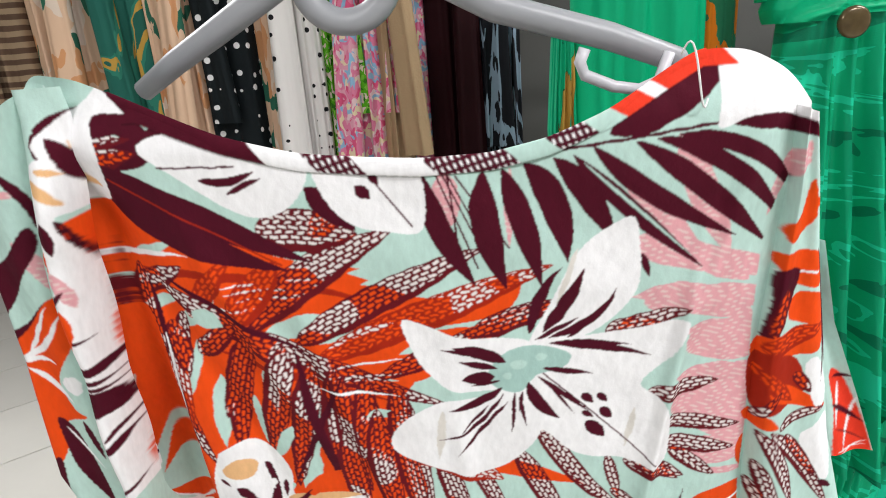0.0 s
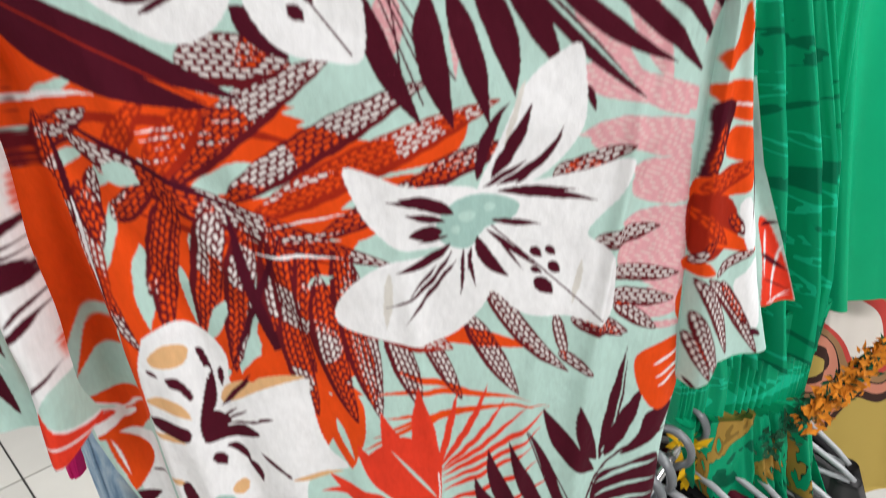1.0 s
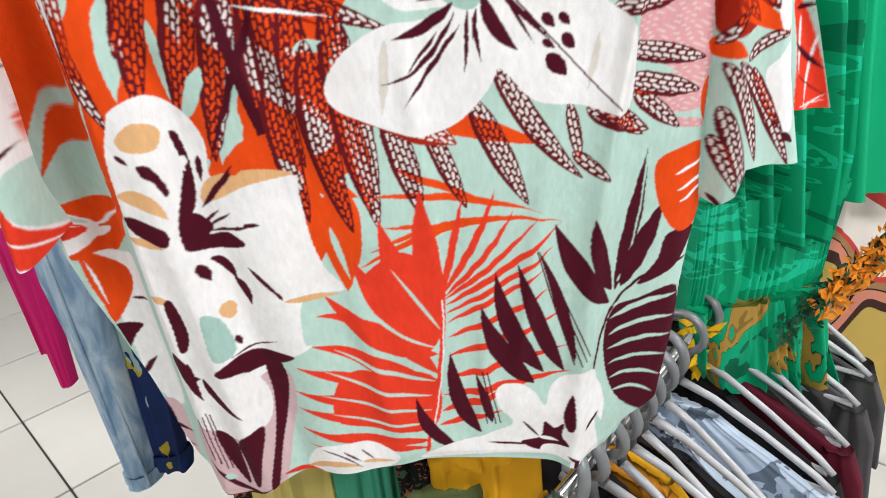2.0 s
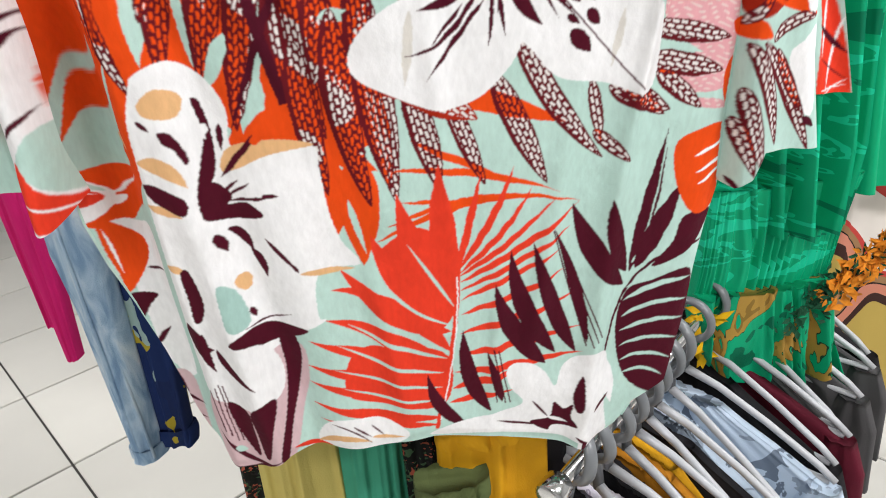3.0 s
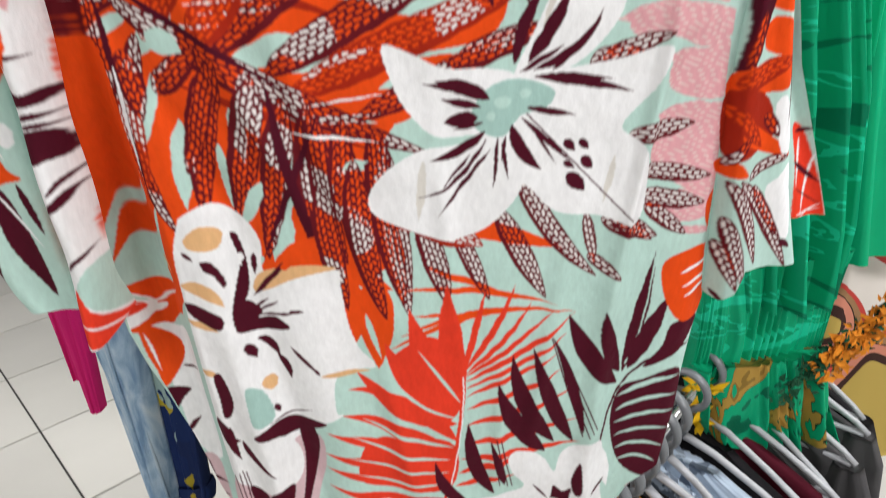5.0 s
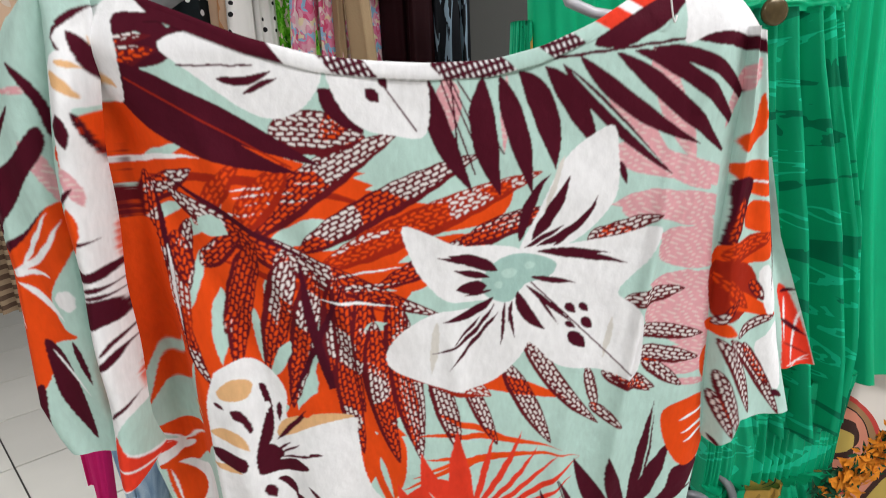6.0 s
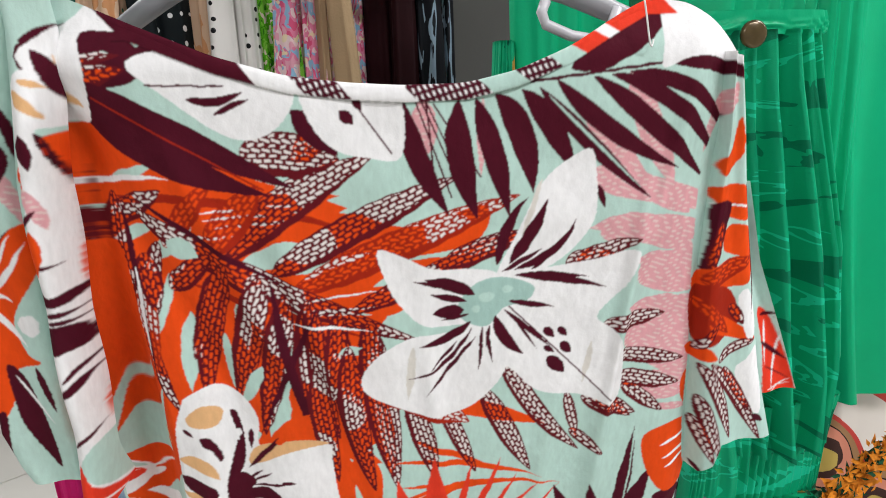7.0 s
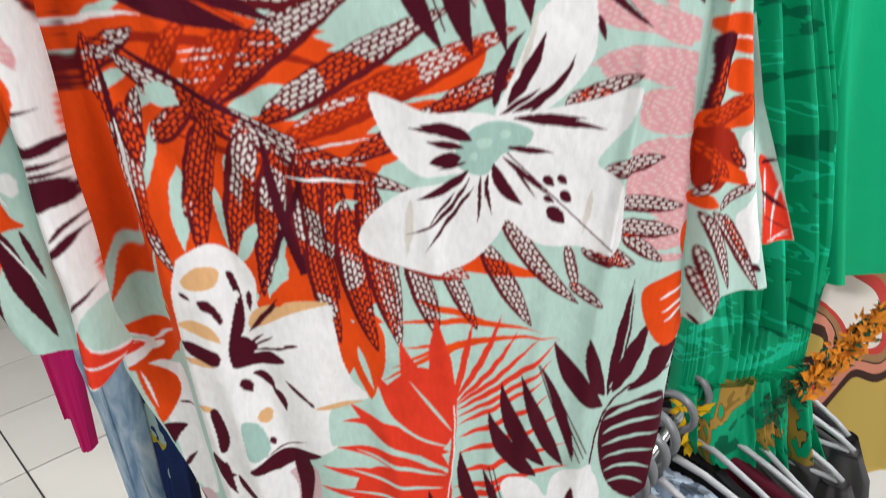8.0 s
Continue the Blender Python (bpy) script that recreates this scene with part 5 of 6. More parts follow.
# far panel of the body, a hand's width behind
u2, v2 = np.linspace(0, 1, 120)[None, :], np.linspace(0, 1, 140)[:, None]
fz = (lerp_table(HEM, -0.189 + 0.370 * u2) + 0.012) + (lerp_table(TOP, -0.243 + 0.480 * u2) - 0.05 * np.sin(np.pi * u2) - lerp_table(HEM, -0.189 + 0.370 * u2) - 0.012) * v2
fx = lerp_table(LEFT, fz) * (1 - u2) + lerp_table(RIGHT, fz) * u2
edge = np.sin(np.pi * u2)
fy = body_depth(fx, fz) + 0.004 + 0.055 * np.clip(edge, 0, 1) ** 0.6 * smooth01((1.57 - fz) / 0.12) + 0.006 * np.sin(fx * 60)
sheet("front_panel", blouse, fx, fy, fz, flat=np.stack([-fx + 0.02, fz - 0.03], -1))

# sleeve at the open side: a narrow tube beyond the armhole
u3, v3 = np.linspace(0, 1, 150)[None, :], np.linspace(0, 1, 420)[:, None]
SL_OUT = [(1.16, 0.322), (1.185, 0.320), (1.258, 0.297), (1.36, 0.275), (1.468, 0.251), (1.51, 0.240)]
hem_z = lerp_table([(0, 1.170), (0.2, 1.160), (0.32, 1.168), (0.40, 1.190), (0.7, 1.189), (1, 1.185)], u3)
sz = hem_z * (1 - v3) + (1.515 - 0.006 * u3) * v3
sx = (lerp_table(RIGHT, sz) - 0.012) * (1 - u3) + lerp_table(SL_OUT, sz) * u3
sy = lean_depth(sx, sz) + 0.022 * (1 - smooth01(u3 / 0.25)) - 0.004 * np.sin(u3 * 3.1) + 0.012 * u3 ** 3 + 0.003 * np.sin(u3 * 11 + sz * 6)
sheet("sleeve", blouse, sx, sy, sz)
u4 = np.linspace(0, 1, 60)[None, :]
v4 = np.linspace(0, 1, 160)[:, None]
rz = (1.232 - 0.008 * u4) * (1 - v4) + 1.42 * v4
rx = (0.255 + 0 * u4) * (1 - u4) + lerp_table([(1.22, 0.349), (1.285, 0.320), (1.354, 0.288), (1.42, 0.268)], rz) * u4
sheet("sleeve_back", blouse, rx, lean_depth(rx, rz) + 0.016 + 0.006 * u4 + 0.004 * np.sin(u4 * 12 + rz * 8), rz)
# sleeve at the other side: a rolled front edge and the panel behind it
u5 = np.linspace(0, 1, 220)[None, :]
OUT_X = [(1.20, -0.300), (1.229, -0.312), (1.259, -0.319), (1.31, -0.312), (1.368, -0.304), (1.45, -0.300), (1.50, -0.288), (1.535, -0.262), (1.56, -0.238)]
FOLD_L = [(1.18, -0.262), (1.24, -0.252), (1.36, -0.245), (1.45, -0.240), (1.54, -0.228)]
FOLD_R = [(1.18, -0.231), (1.25, -0.226), (1.36, -0.220), (1.45, -0.212), (1.54, -0.200)]
# outer panel, rounded at its lower corners
low_z = 1.213 + 0.030 * (1 - smooth01(u5 / 0.22)) + 0.012 * smooth01((u5 - 0.75) / 0.25)
lz = low_z * (1 - v3) + (1.535 + 0.020 * smooth01(u5 / 0.8)) * v3
lx = lerp_table(OUT_X, lz) * (1 - u5) + (lerp_table(FOLD_L, lz) + 0.014) * u5
ly = lean_depth(lx, lz) + 0.016 - 0.010 * np.sin(u5 * 3.14) + 0.014 * (1 - smooth01(u5 / 0.2)) + 0.016 * smooth01((u5 - 0.72) / 0.28) + 0.003 * np.sin(u5 * 11 + lz * 12)
sheet("sleeve", blouse, lx, ly, lz)
# front edge of the sleeve, rolled towards the eye
kz = (1.188 + 0.014 * (2 * u5 - 1) ** 2) * (1 - v3) + 1.556 * v3
kx = lerp_table(FOLD_L, kz) * (1 - u5) + lerp_table(FOLD_R, kz) * u5
swell = smooth01((1.56 - kz) / 0.10)
ky = lean_depth(kx, kz) + 0.014 - (0.010 + 0.022 * swell) * np.sqrt(np.clip(np.sin(np.pi * u5), 0, 1)) + 0.002 * np.sin(kz * 60 + 5 * u5)
ky = ky + 0.018 * smooth01((0.06 - (kz - 1.188)) / 0.06) * (2 * u5 - 1) ** 2
sheet("sleeve_fold", blouse, kx, ky, kz, "sleeve edge rolled forward")
# binding round the neck
ub = np.linspace(0, 1, 420)[None, :]
vb = np.linspace(0, 1, 40)[:, None]
nx = -0.178 + 0.353 * ub
nz0 = lerp_table(TOP, nx)
nyb = body_depth(nx, nz0)
ang = vb * 2 * math.pi
sheet("neck_binding", blouse, nx + 0 * vb, nyb + 0.001 + 0.0026 * np.cos(ang), nz0 - 0.005 + 0.0058 * np.sin(ang), "narrow bound neck edge", flat=np.stack([nx + 0 * vb, nz0 - 0.005 + 0.0058 * np.sin(ang)], -1))
tag_thread = [(0.156 + 0.016 * t, 0.420 - 0.006 * math.sin(3.1 * t), 1.548 - 0.022 * t + 0.012 * math.sin(6 * t)) for t in [k / 14 for k in range(15)]]
part("tag_thread", tube(tag_thread, 0.0006, 6), THREAD, blouse, "loose white tag thread", True)

# ---- hangers ----


def arc(cx, cz, r, a0, a1, n=18, y=0.0):
    return [(cx + r * math.cos(radians(a0 + (a1 - a0) * k / n)), y, cz + r * math.sin(radians(a0 + (a1 - a0) * k / n))) for k in range(n + 1)]


top_hanger = thing("clothes_hanger", "thick grey plastic hanger inside the printed blouse", "hanger", at=(-0.015, 0.462, 1.622))
part("arm", tube([(-0.015, 0, 0.010), (-0.07, 0, -0.022), (-0.11, 0.006, -0.043), (-0.14, 0.012, -0.058), (-0.17, 0.02, -0.075)], [0.009, 0.009, 0.0085, 0.008, 0.007]), GREY_PLASTIC, top_hanger, smooth=True)
part("arm", tube([(0.0, 0, 0.006), (0.03, 0, -0.018), (0.07, 0, -0.040), (0.14, 0, -0.062), (0.183, 0.004, -0.079), (0.205, 0.014, -0.108)], [0.009, 0.009, 0.009, 0.0085, 0.008, 0.006]), GREY_PLASTIC, top_hanger, smooth=True)
part("centre_loop", tube(arc(-0.02, -0.015, 0.027, 150, 390, 26), 0.0085, 14), GREY_PLASTIC, top_hanger, smooth=True)
part("strap_notch", tube([(0.176, -0.004, -0.074), (0.170, -0.006, -0.090), (0.158, -0.006, -0.095), (0.142, -0.006, -0.092), (0.124, -0.006, -0.084), (0.121, -0.006, -0.076), (0.124, -0.006, -0.068)], 0.0038, 10), CLEAR_GREY, top_hanger, "pale plastic notch for straps", True)
part("hook", tube([(0, 0, 0.0), (0, 0, 0.06)] + arc(0.028, 0.095, 0.028, 180, -30, 16), 0.004, 10), GREY_PLASTIC, top_hanger, smooth=True)


BAR_GREY = mat("light_grey_plastic", (0.42, 0.43, 0.45), 0.32, vary=0.08)


def rack_hanger(m, material=BAR_GREY):
    h = thing("clothes_hanger", "grey plastic hanger hung on a low rail", "hanger", "hangers on the low rail")
    part("hook", tube([(0, 0, -0.085), (0, 0, -0.045), (0.006, 0, -0.034)] + arc(0, 0, 0.030, -60, 190, 20), 0.0075, 10, 0.7), DARK_PLASTIC, h, "dark grey hook", True)
    for s in (-1, 1):
        part("arm", tube([(0, 0, -0.083), (0.05 * s, 0, -0.092), (0.12 * s, 0, -0.118), (0.19 * s, 0, -0.150), (0.212 * s, 0, -0.165)], [0.0065, 0.0055, 0.005, 0.005, 0.0045]), material, h, smooth=True)
    part("bar", tube([(-0.205, 0, -0.168), (-0.1, 0, -0.172), (0.1, 0, -0.172), (0.205, 0, -0.168)], 0.0045, 8), material, h, smooth=True)
    h.matrix_basis = m
    return h


RAIL_Z = 0.84
RAIL_A, RAIL_DIR, ARM_DIR = Vector((0.140, 0.520)), Vector((0.73, 0.685)).normalized(), Vector((0.47, -0.88)).normalized()
rail = thing("clothes_rail", "low chrome rail full of hangers", "clothes rail")
a, b = RAIL_A - RAIL_DIR * 0.03, RAIL_A + RAIL_DIR * 1.2
part("rail_bar", tube([(a.x, a.y, RAIL_Z), (b.x, b.y, RAIL_Z)], 0.008, 16), CHROME, rail, smooth=True)
knob = tube([(a.x - 0.010, a.y - 0.010, RAIL_Z), (a.x - 0.008, a.y - 0.008, RAIL_Z), (a.x + 0.008, a.y + 0.008, RAIL_Z), (a.x + 0.012, a.y + 0.012, RAIL_Z)], [0.012, 0.016, 0.016, 0.011], 18)
part("end_cap", knob, CHROME, rail, "bulging chrome end cap", True)
for d in (0.55, 1.15):
    p = RAIL_A + RAIL_DIR * d
    part("upright", tube([(p.x, p.y, 0.0), (p.x, p.y, RAIL_Z)], 0.0125, 16), CHROME, rail, smooth=True)
turn = math.degrees(math.atan2(ARM_DIR.y, ARM_DIR.x))
ROW = [(0.015, MUSTARD, "bright mustard yellow top on a grey hanger", -9), (0.05, BLACK, "black top on a grey hanger", -4), (0.085, LILAC_WHITE, "white and lilac printed top on a grey hanger", 5), (0.13, BLACK, "black sleeveless top on a grey hanger", -2),
       (0.165, AMBER, "amber brown top on a grey hanger", 3), (0.20, MUSTARD, "mustard yellow blouse on a grey hanger", -3), (0.235, BLACK, "black blouse on a grey hanger", 2), (0.28, PALE_BLUE, "pale blue and grey printed blouse on a hanger", -3),
       (0.34, PALE_BLUE, "pale blue printed dress on a grey hanger", 4), (0.41, BLACK, "black dress on a grey hanger", 0), (0.46, WINE, "wine red top on a grey hanger", 3), (0.52, CHARCOAL, "charcoal grey jacket on a hanger", -3), (0.58, CHARCOAL, "dark grey trousers on a hanger", 2), (0.66, CHARCOAL, "charcoal grey coat on a hanger", 4), (0.75, BLACK, "black coat on a grey hanger", -2)]
for k, (s, cloth, label, skew) in enumerate(ROW):
    p = RAIL_A + RAIL_DIR * s
    rack_hanger(pose(p.x, p.y, RAIL_Z + 0.018, (k * 37) % 19 - 9, 0, turn + 2.2 * skew))
    g = thing("hanging_top", label, "clothing", "clothes on the low rail")
    q = Matrix.Rotation(radians(turn + 2.2 * skew), 2) @ Vector((1, 0))
    cloth_tube("body", g, cloth, (p.x, p.y), q, [(0, -0.06, 0.06), (0.03, -0.09, 0.09), (0.075, -0.15, 0.15), (0.13, -0.21, 0.21), (0.18, -0.225, 0.225), (0.3, -0.20, 0.20), (1, -0.21, 0.21)], RAIL_Z - 0.100, 0.30, 0.012, 6, 0.007, seed=k)
    for side in (-1, 1):
        e = Vector((p.x, p.y)) + Vector(q) * (0.20 * side)
        cloth_tube("sleeve", g, cloth, (e.x, e.y), q, [(0, -0.02, 0.02), (0.3, -0.04, 0.04), (1, -0.05, 0.05)], RAIL_Z - 0.155, 0.52, 0.016, 2, 0.005, 90 + k, cols=40, rows=20)

# ---- trousers, skirts and jeans beside the blouse ----
low_bar = thing("clothes_rail", "chrome rail behind the printed blouse", "clothes rail")
part("rail_bar", tube([(-0.68, 1.09, 1.195), (-0.50, 1.0, 1.20), (-0.30, 0.76, 1.20), (0.02, 0.66, 1.20)], 0.0125, 14), CHROME, low_bar, smooth=True)
part("upright", tube([(-0.05, 0.69, 0.0), (-0.05, 0.69, 1.20)], 0.0125, 14), CHROME, low_bar, smooth=True)
jeans = thing("jeans", "light washed blue denim jeans hanging beside the blouse", "jeans")
cloth_tube("leg", jeans, JEANS, (-0.412, 0.80), (0.85, -0.5), [(0, -0.035, 0.045), (0.35, -0.045, 0.04), (0.5, -0.03, 0.035), (1, -0.014, 0.022)], 1.20, 0.71, 0.02, 1, 0.004, 3, lean=(0.006, 0))
cloth_tube("waistband", jeans, JEANS, (-0.412, 0.80), (0.85, -0.5), [(0, -0.040, 0.050), (1, -0.040, 0.050)], 1.205, 1.165, 0.023, 2, 0.003, 3, "doubled waistband", rows=8)
cloth_tube("hem", jeans, JEANS, (-0.4065, 0.80), (0.85, -0.5), [(0, -0.018, 0.026), (1, -0.018, 0.026)], 0.728, 0.706, 0.023, 1, 0.003, 3, "turned hem", rows=6)
for dx in (0.0, 0.016):
    part("side_seam", tube([(-0.418 + dx, 0.778, 1.15), (-0.413 + dx, 0.776, 0.95), (-0.405 + dx, 0.776, 0.715)], 0.0022, 6), JEANS, jeans, "raised side seam", True)
navy = thing("printed_trousers", "navy trousers with mustard flowers hanging by the jeans", "trousers")
cloth_tube("cuff", navy, NAVY_YELLOW, (-0.372, 0.815), (0.9, -0.35), [(0, -0.033, 0.038), (1, -0.034, 0.039)], 0.745, 0.715, 0.021, 2, 0.005, 5)
cloth_tube("leg", navy, NAVY_YELLOW, (-0.372, 0.815), (0.9, -0.35), [(0, -0.05, 0.06), (1, -0.03, 0.035)], 1.20, 0.72, 0.018, 2, 0.005, 5)
pink = thing("trousers", "plain magenta trousers hanging near the floor tiles", "trousers")
cloth_tube("leg", pink, MAGENTA, (-0.618, 1.06), (1, -0.1), [(0, -0.03, 0.03), (0.6, -0.022, 0.02), (1, -0.014, 0.014)], 1.20, 0.80, 0.016, 2, 0.003, 7)
cloth_tube("leg", pink, MAGENTA, (-0.585, 1.03), (1, -0.1), [(0, -0.03, 0.03), (0.6, -0.024, 0.018), (1, -0.016, 0.004)], 1.20, 0.745, 0.016, 2, 0.003, 8)
for k, (nm, cloth, x, y, w, zt_, zb_, label) in enumerate((
        ("skirt", DARK_FLORAL, -0.198, 0.66, 0.034, 0.95, 0.35, "black skirt with small red flowers"),
        ("shorts", SAND, -0.155, 0.63, 0.045, 1.0, 0.42, "sand yellow trousers on the rail"),
        ("trousers", BLACK, -0.115, 0.66, 0.05, 1.0, 0.40, "black trousers on the rail"),
        ("trousers", JADE, -0.070, 0.62, 0.035, 1.0, 0.42, "jade green trousers on the rail"),
        ("trousers", DARK_FLORAL, -0.015, 0.64, 0.05, 1.0, 0.40, "dark flowered trousers on the rail"),
        ("hanging_top", OLIVE, 0.018, 0.545, 0.040, 0.832, 0.30, "olive green top below the blouse"),
        ("hanging_top", MUSTARD, 0.068, 0.575, 0.062, 0.880, 0.30, "mustard yellow top below the blouse"),
        ("hanging_top", BLACK, 0.095, 0.625, 0.075, 0.90, 0.30, "black top below the blouse"))):
    g = thing(nm, label, "clothing", "clothes behind the blouse")
    cloth_tube("body", g, cloth, (x, y), (1, 0.1), [(0, -w, w), (1, -w * 1.15, w * 1.2)], zt_, zb_, 0.02, 3, 0.008, 20 + k)
    cloth_tube("hem_band", g, cloth, (x, y), (1, 0.1), [(0, -w * 1.16, w * 1.21), (1, -w * 1.16, w * 1.21)], zb_ + 0.03, zb_ - 0.004, 0.0225, 3, 0.008, 20 + k, rows=6)
    cloth_tube("waistband", g, cloth, (x, y), (1, 0.1), [(0, -w * 1.02, w * 1.02), (1, -w * 1.03, w * 1.03)], zt_ + 0.002, zt_ - 0.022, 0.0225, 3, 0.005, 20 + k, rows=6)

# ---- green outfits ----
green = thing("dress", "emerald green leaf print dress with a gathered waist", "dress", "green dresses")
cloth_tube("skirt", green, EMERALD_PRINT, (0.50, 0.835), (1, 0.12), [(0, -0.095, 0.075), (0.12, -0.10, 0.09), (0.5, -0.10, 0.155), (0.8, -0.085, 0.175), (1, -0.06, 0.16)], 1.56, 0.96, 0.030, 4.8, 0.046, 11, cols=220, fine=0.5)
cloth_tube("gathered_band", green, EMERALD_PRINT, (0.50, 0.815), (1, 0.10), [(0, -0.075, 0.165), (0.5, -0.085, 0.145), (1, -0.095, 0.135)], 1.03, 0.855, 0.026, 19, 0.0065, 31, "band of fine gathers", cols=420, rows=40, fine=0.5)
flounce = cloth_tube("flounce", green, EMERALD_FLOWER, (0.50, 0.80), (1, 0.10), [(0, -0.09, 0.135), (0.3, -0.095, 0.15), (0.7, -0.085, 0.17), (1, -0.07, 0.185)], 0.875, 0.745, 0.030, 5, 0.022, 12, "ruffled flounce with tan leaves", cols=260, hem_wave=0.018)
for vert in flounce.data.vertices:                   # its hem drops away to one side
    vert.co.z -= 0.22 * (vert.co.x - 0.43) * smooth01((0.87 - vert.co.z) / 0.12)


def petal_strip(name, parent, material, start, end, count, spread, size, seed, label):
    """Small bent petals sewn along a line."""
    rng = random.Random(seed)
    start, end = Vector(start), Vector(end)
    bm = bmesh.new()
    for k in range(count):
        p = start.lerp(end, rng.random()) + Vector((rng.gauss(0, spread), rng.gauss(0, 0.006) - 0.004, rng.gauss(0, spread)))
        ang, size_k = rng.uniform(0, 6.28), size * rng.uniform(0.5, 1.3)
        d, e = Vector((math.cos(ang), rng.uniform(-0.5, 0.3), math.sin(ang))), Vector((-math.sin(ang), rng.uniform(-0.4, 0.4), math.cos(ang)))
        ring = [p, p + d * (0.5 * size_k) + e * (0.20 * size_k) + Vector((0, -0.15 * size_k, 0)), p + d * size_k, p + d * (0.5 * size_k) - e * (0.20 * size_k) + Vector((0, -0.05 * size_k, 0))]
        vs = [bm.verts.new(q) for q in ring]
        bm.faces.new((vs[0], vs[1], vs[2]))
        bm.faces.new((vs[0], vs[2], vs[3]))
    return part(name, bm, material, parent, label, True)


DARK_LEAF = mat("dark_leaf_cloth", (0.012, 0.075, 0.035), 0.7, vary=0.4, vary_scale=40)
SUN_YELLOW = mat("sunny_yellow_cloth", (0.72, 0.42, 0.01), 0.7, vary=0.3, vary_scale=60)
petal_strip("flower_trim", green, TANGERINE, (0.735, 0.775, 0.985), (0.60, 0.762, 0.865), 300, 0.009, 0.021, 3, "ruffled orange flower trim")
petal_strip("leaf_trim", green, DARK_LEAF, (0.73, 0.778, 0.97), (0.55, 0.765, 0.835), 260, 0.011, 0.018, 4, "dark green leaf trim")
petal_strip("yellow_flower", green, SUN_YELLOW, (0.418, 0.775, 0.86), (0.422, 0.775, 0.79), 40, 0.005, 0.026, 6, "yellow flower at the hem")
cloth_tube("waistband", green, EMERALD, (0.50, 0.84), (1, 0.12), [(0, -0.115, 0.09), (0.5, -0.12, 0.095), (1, -0.115, 0.09)], 1.585, 1.555, 0.036, 14, 0.003, 13)
bm = tube([(0, 0.004, 0), (0, 0.002, 0), (0, -0.002, 0), (0, -0.004, 0)], [0.012, 0.0165, 0.0165, 0.013], 28)
bmesh.ops.translate(bm, vec=(0.446, 0.762, 1.552), verts=bm.verts)
part("button", bm, mat("horn_button", (0.10, 0.07, 0.03), 0.18, 0.3, vary=0.6, vary_scale=90), green, "large shiny brown button", True)
cloth_tube("bodice", green, EMERALD, (0.49, 0.85), (1, 0.12), [(0, -0.06, 0.06), (0.5, -0.11, 0.10), (1, -0.11, 0.09)], 1.86, 1.58, 0.03, 6, 0.008, 14)
plain_green = thing("dress", "plain bright emerald green satin dress", "dress", "green dresses")
cloth_tube("body", plain_green, EMERALD, (0.79, 0.96), (1, 0.25), [(0, -0.06, 0.06), (0.12, -0.16, 0.17), (0.5, -0.145, 0.18), (1, -0.06, 0.22)], 1.86, 0.95, 0.03, 3, 0.024, 15, fine=0.3)
cloth_tube("sleeve", plain_green, EMERALD, (0.675, 0.915), (1, 0.25), [(0, -0.03, 0.03), (0.4, -0.04, 0.03), (1, -0.03, 0.03)], 1.80, 1.30, 0.02, 2, 0.006, 21)
back_green = thing("blouse", "emerald green blouse with a ruffled flowered edge", "blouse", "green dresses")
cloth_tube("body", back_green, EMERALD, (0.245, 0.86), (1, 0.05), [(0, -0.05, 0.05), (0.15, -0.08, 0.08), (1, -0.075, 0.085)], 1.80, 1.20, 0.025, 3, 0.008, 16)
cloth_tube("ruffle", back_green, EMERALD_FLOWER, (0.155, 0.845), (1, 0.05), [(0, -0.014, 0.012), (0.3, -0.02, 0.014), (0.7, -0.014, 0.016), (1, -0.02, 0.014)], 1.56, 1.20, 0.016, 3, 0.010, 17, "ruffled flowered edging", hem_wave=0.02)
tawny = thing("scarf", "orange and green printed scarf between green dresses", "scarf")
cloth_tube("body", tawny, ORANGE_GREEN, (0.345, 0.90), (1, 0.0), [(0, -0.03, 0.035), (1, -0.03, 0.035)], 1.80, 1.15, 0.015, 2, 0.006, 18)
abstract = thing("dress", "dress with curved mustard, brown, pink and white print", "dress")
cloth_tube("body", abstract, ABSTRACT, (0.93, 1.12), (1, 0.1), [(0, -0.1, 0.15), (0.3, -0.22, 0.24), (1, -0.20, 0.30)], 1.30, 0.35, 0.035, 3, 0.010, 19)
cloth_tube("hem_band", abstract, ABSTRACT, (0.93, 1.12), (1, 0.1), [(0, -0.205, 0.305), (1, -0.205, 0.305)], 0.39, 0.345, 0.038, 3, 0.010, 19)
side_bar = thing("clothes_rail", "chrome rail that carries the green dresses", "clothes rail")
part("rail_bar", tube([(0.10, 0.84, 1.90), (0.6, 0.88, 1.90), (1.3, 1.05, 1.90)], 0.0125, 14), CHROME, side_bar, smooth=True)
part("upright", tube([(1.28, 1.04, 0.0), (1.28, 1.04, 1.90)], 0.0125, 14), CHROME, side_bar, smooth=True)

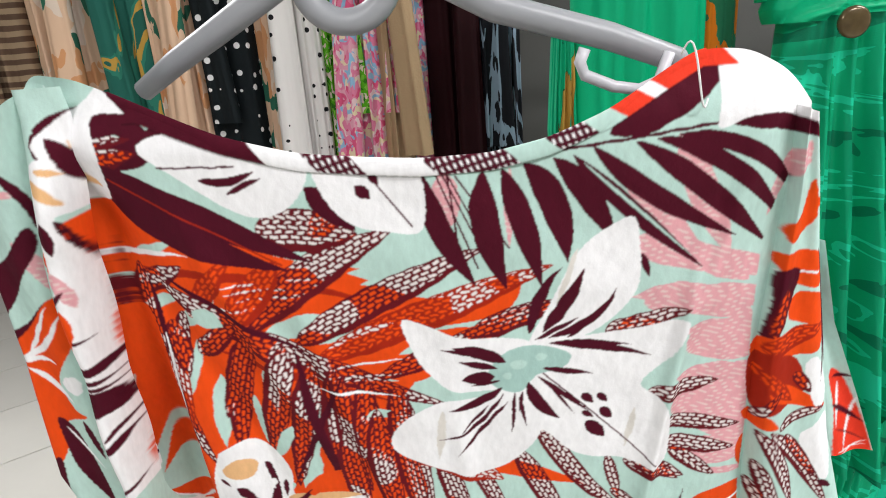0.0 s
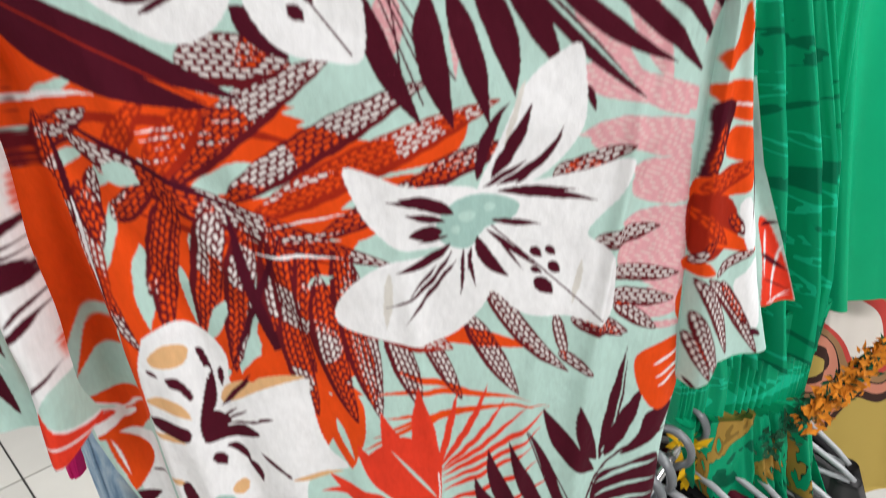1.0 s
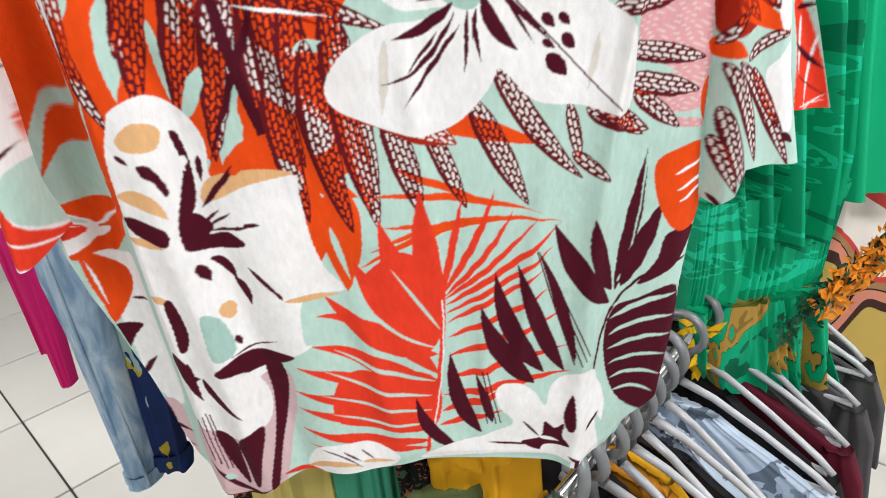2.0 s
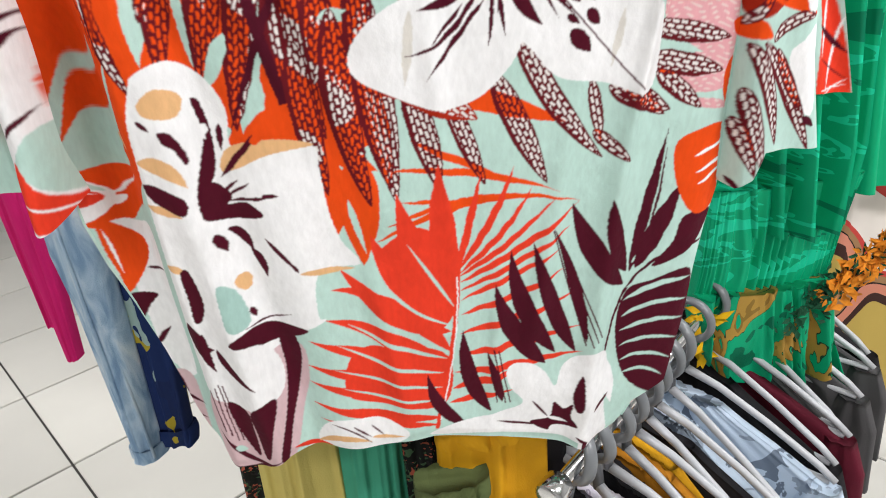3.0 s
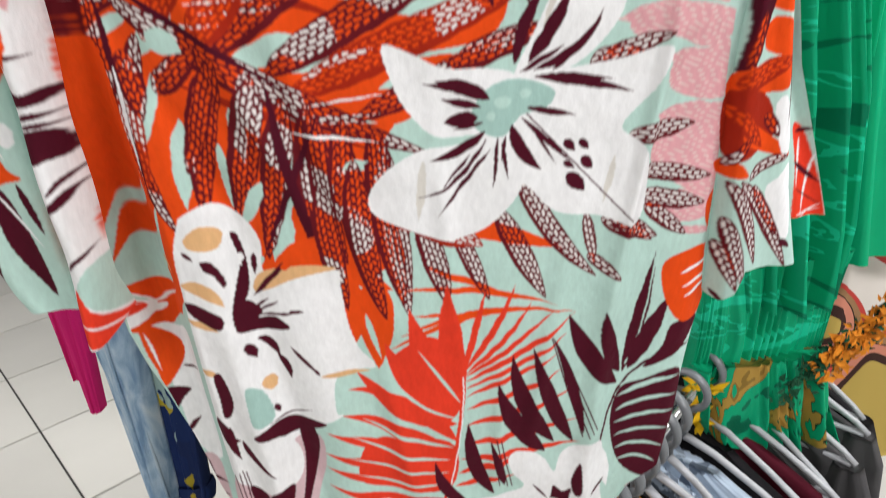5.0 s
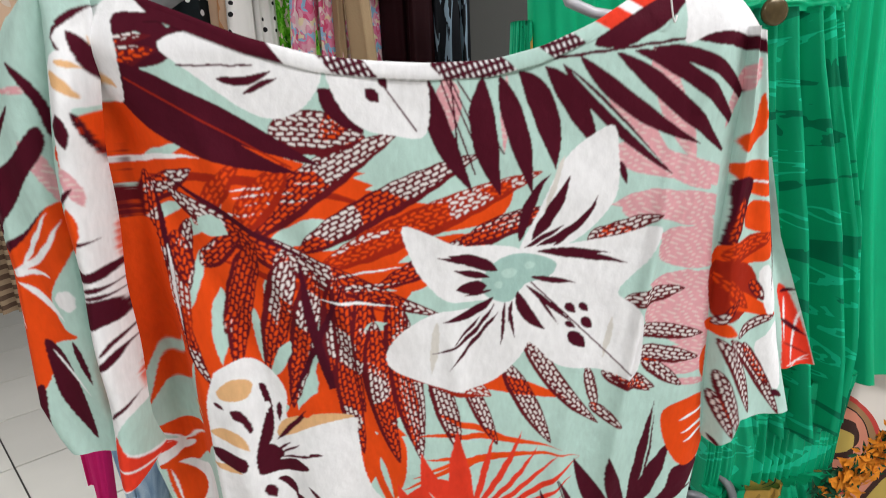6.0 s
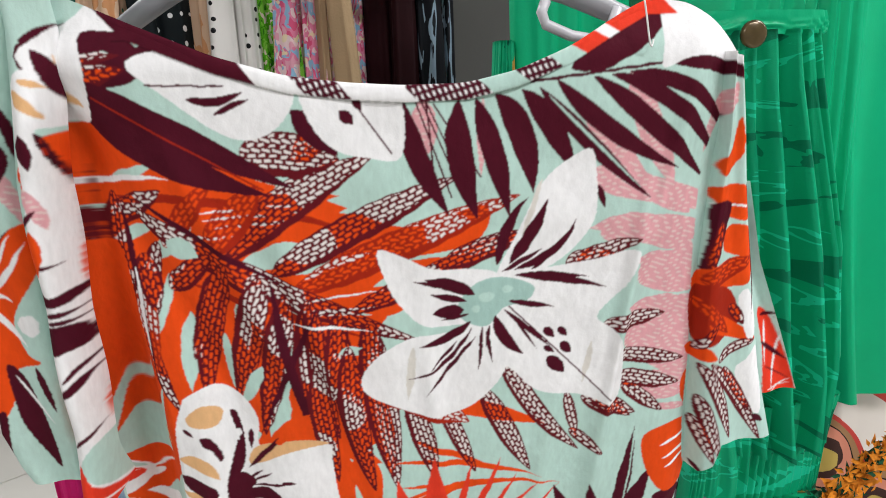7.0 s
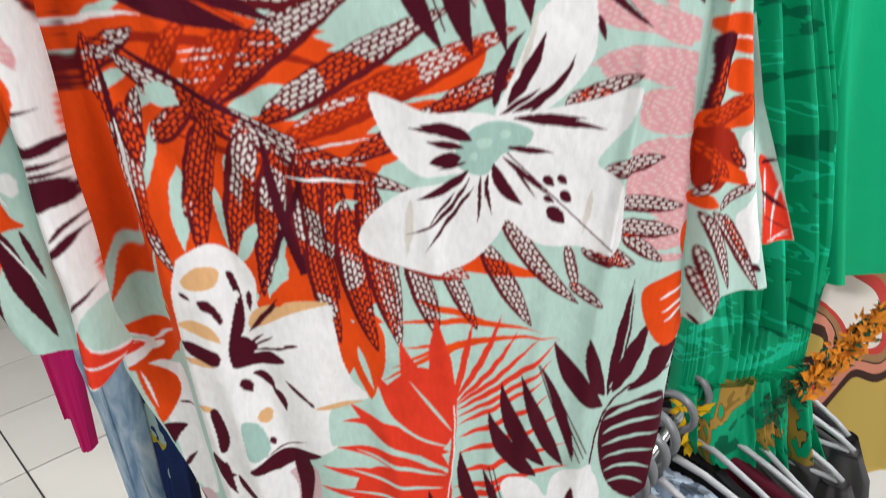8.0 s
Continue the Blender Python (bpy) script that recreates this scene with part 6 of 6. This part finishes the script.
# ---- rail of tops behind ----
back_bar = thing("clothes_rail", "high chrome rail with a row of tops", "clothes rail")
part("rail_bar", tube([(-1.7, 1.32, 1.93), (0.3, 1.32, 1.93)], 0.0125, 14), CHROME, back_bar, smooth=True)
part("upright", tube([(-1.68, 1.32, 0.0), (-1.68, 1.32, 1.93)], 0.0125, 14), CHROME, back_bar, smooth=True)
part("upright", tube([(0.29, 1.36, 0.0), (0.29, 1.36, 1.93)], 0.0125, 14), CHROME, back_bar, smooth=True)
for k, (x, y, w, cloth, label) in enumerate((
        (-0.79, 1.28, 0.05, STRIPED_KNIT, "brown striped knitted top on a rail"), (-0.68, 1.30, 0.06, PEACH_FLORAL, "peach floral blouse on a rail"),
        (-0.555, 1.30, 0.055, TEAL_FLORAL, "teal blouse with a gold pattern"), (-0.46, 1.29, 0.05, PEACH_FLORAL, "peach and pink floral blouse"),
        (-0.37, 1.30, 0.055, DOTTED_BLACK, "black blouse with white polka dots"), (-0.285, 1.32, 0.04, PEACH_FLORAL, "peach floral blouse with blue"),
        (-0.225, 1.29, 0.035, DOTTED_WHITE, "white blouse with black polka dots"), (-0.165, 1.31, 0.035, LIME_FLORAL, "white blouse with lime green leaves"),
        (-0.105, 1.29, 0.035, PINK_FLORAL, "pink floral blouse on a rail"), (-0.055, 1.27, 0.025, TAN, "tan knitted cardigan on a rail"),
        (-0.012, 1.30, 0.025, PINK_FLORAL, "dark and pink floral dress on a rail"), (0.060, 1.29, 0.05, OXBLOOD, "dark oxblood red dress on a rail"), (0.148, 1.30, 0.036, BRUSHED, "black dress with blue grey brush marks"))):
    g = thing("hanging_top", label, "clothing", "tops on the high rail")
    x -= 0.045
    cloth_tube("body", g, cloth, (x, y), (1, 0.25 * math.sin(k * 2.3)), [(0, -w * 0.6, w * 0.6), (0.1, -w, w), (0.7, -w * 1.05, w), (1, -w * 1.1, w * 1.1)], 1.88, 1.08 - 0.05 * math.sin(k * 1.7), 0.035, 2, 0.010, 40 + k)
    cloth_tube("sleeve", g, cloth, (x + w * (0.5 if k % 2 else -0.5), y - 0.055), (1, 0.4 * math.sin(k * 1.3)), [(0, -0.012, 0.012), (0.2, -0.022, 0.022), (1, -0.030, 0.026)], 1.83, 1.36 + 0.10 * math.sin(k * 2.1), 0.012, 1, 0.005, 70 + k, cols=40, rows=24, lean=(0.03 * math.sin(k * 3.7), 0))

# ---- floor tiles ----
def tile_mesh():
    bm = box((TILE_SIZE - 0.007, TILE_SIZE - 0.007, 0.012), (0, 0, -0.006), 0.002)
    me = bpy.data.meshes.new("tile")
    bm.to_mesh(me)
    bm.free()
    me.materials.append(TILE)
    return me


tile_data = tile_mesh()
tile_turn = math.atan2(U.y, U.x)
for i in range(-14, 15):
    for j in range(-14, 15):
        c = ORIGIN + U * (TILE_SIZE * (i + 0.5)) + V * (TILE_SIZE * (j + 0.5))
        if ROOM_X0 - 0.3 < c.x < ROOM_X1 + 0.3 and ROOM_Y0 - 0.3 < c.y < ROOM_Y1 + 0.3:
            t = new("tile", tile_data)
            t.parent = floor
            t.location, t.rotation_euler = (c.x, c.y, 0), (0, 0, tile_turn)
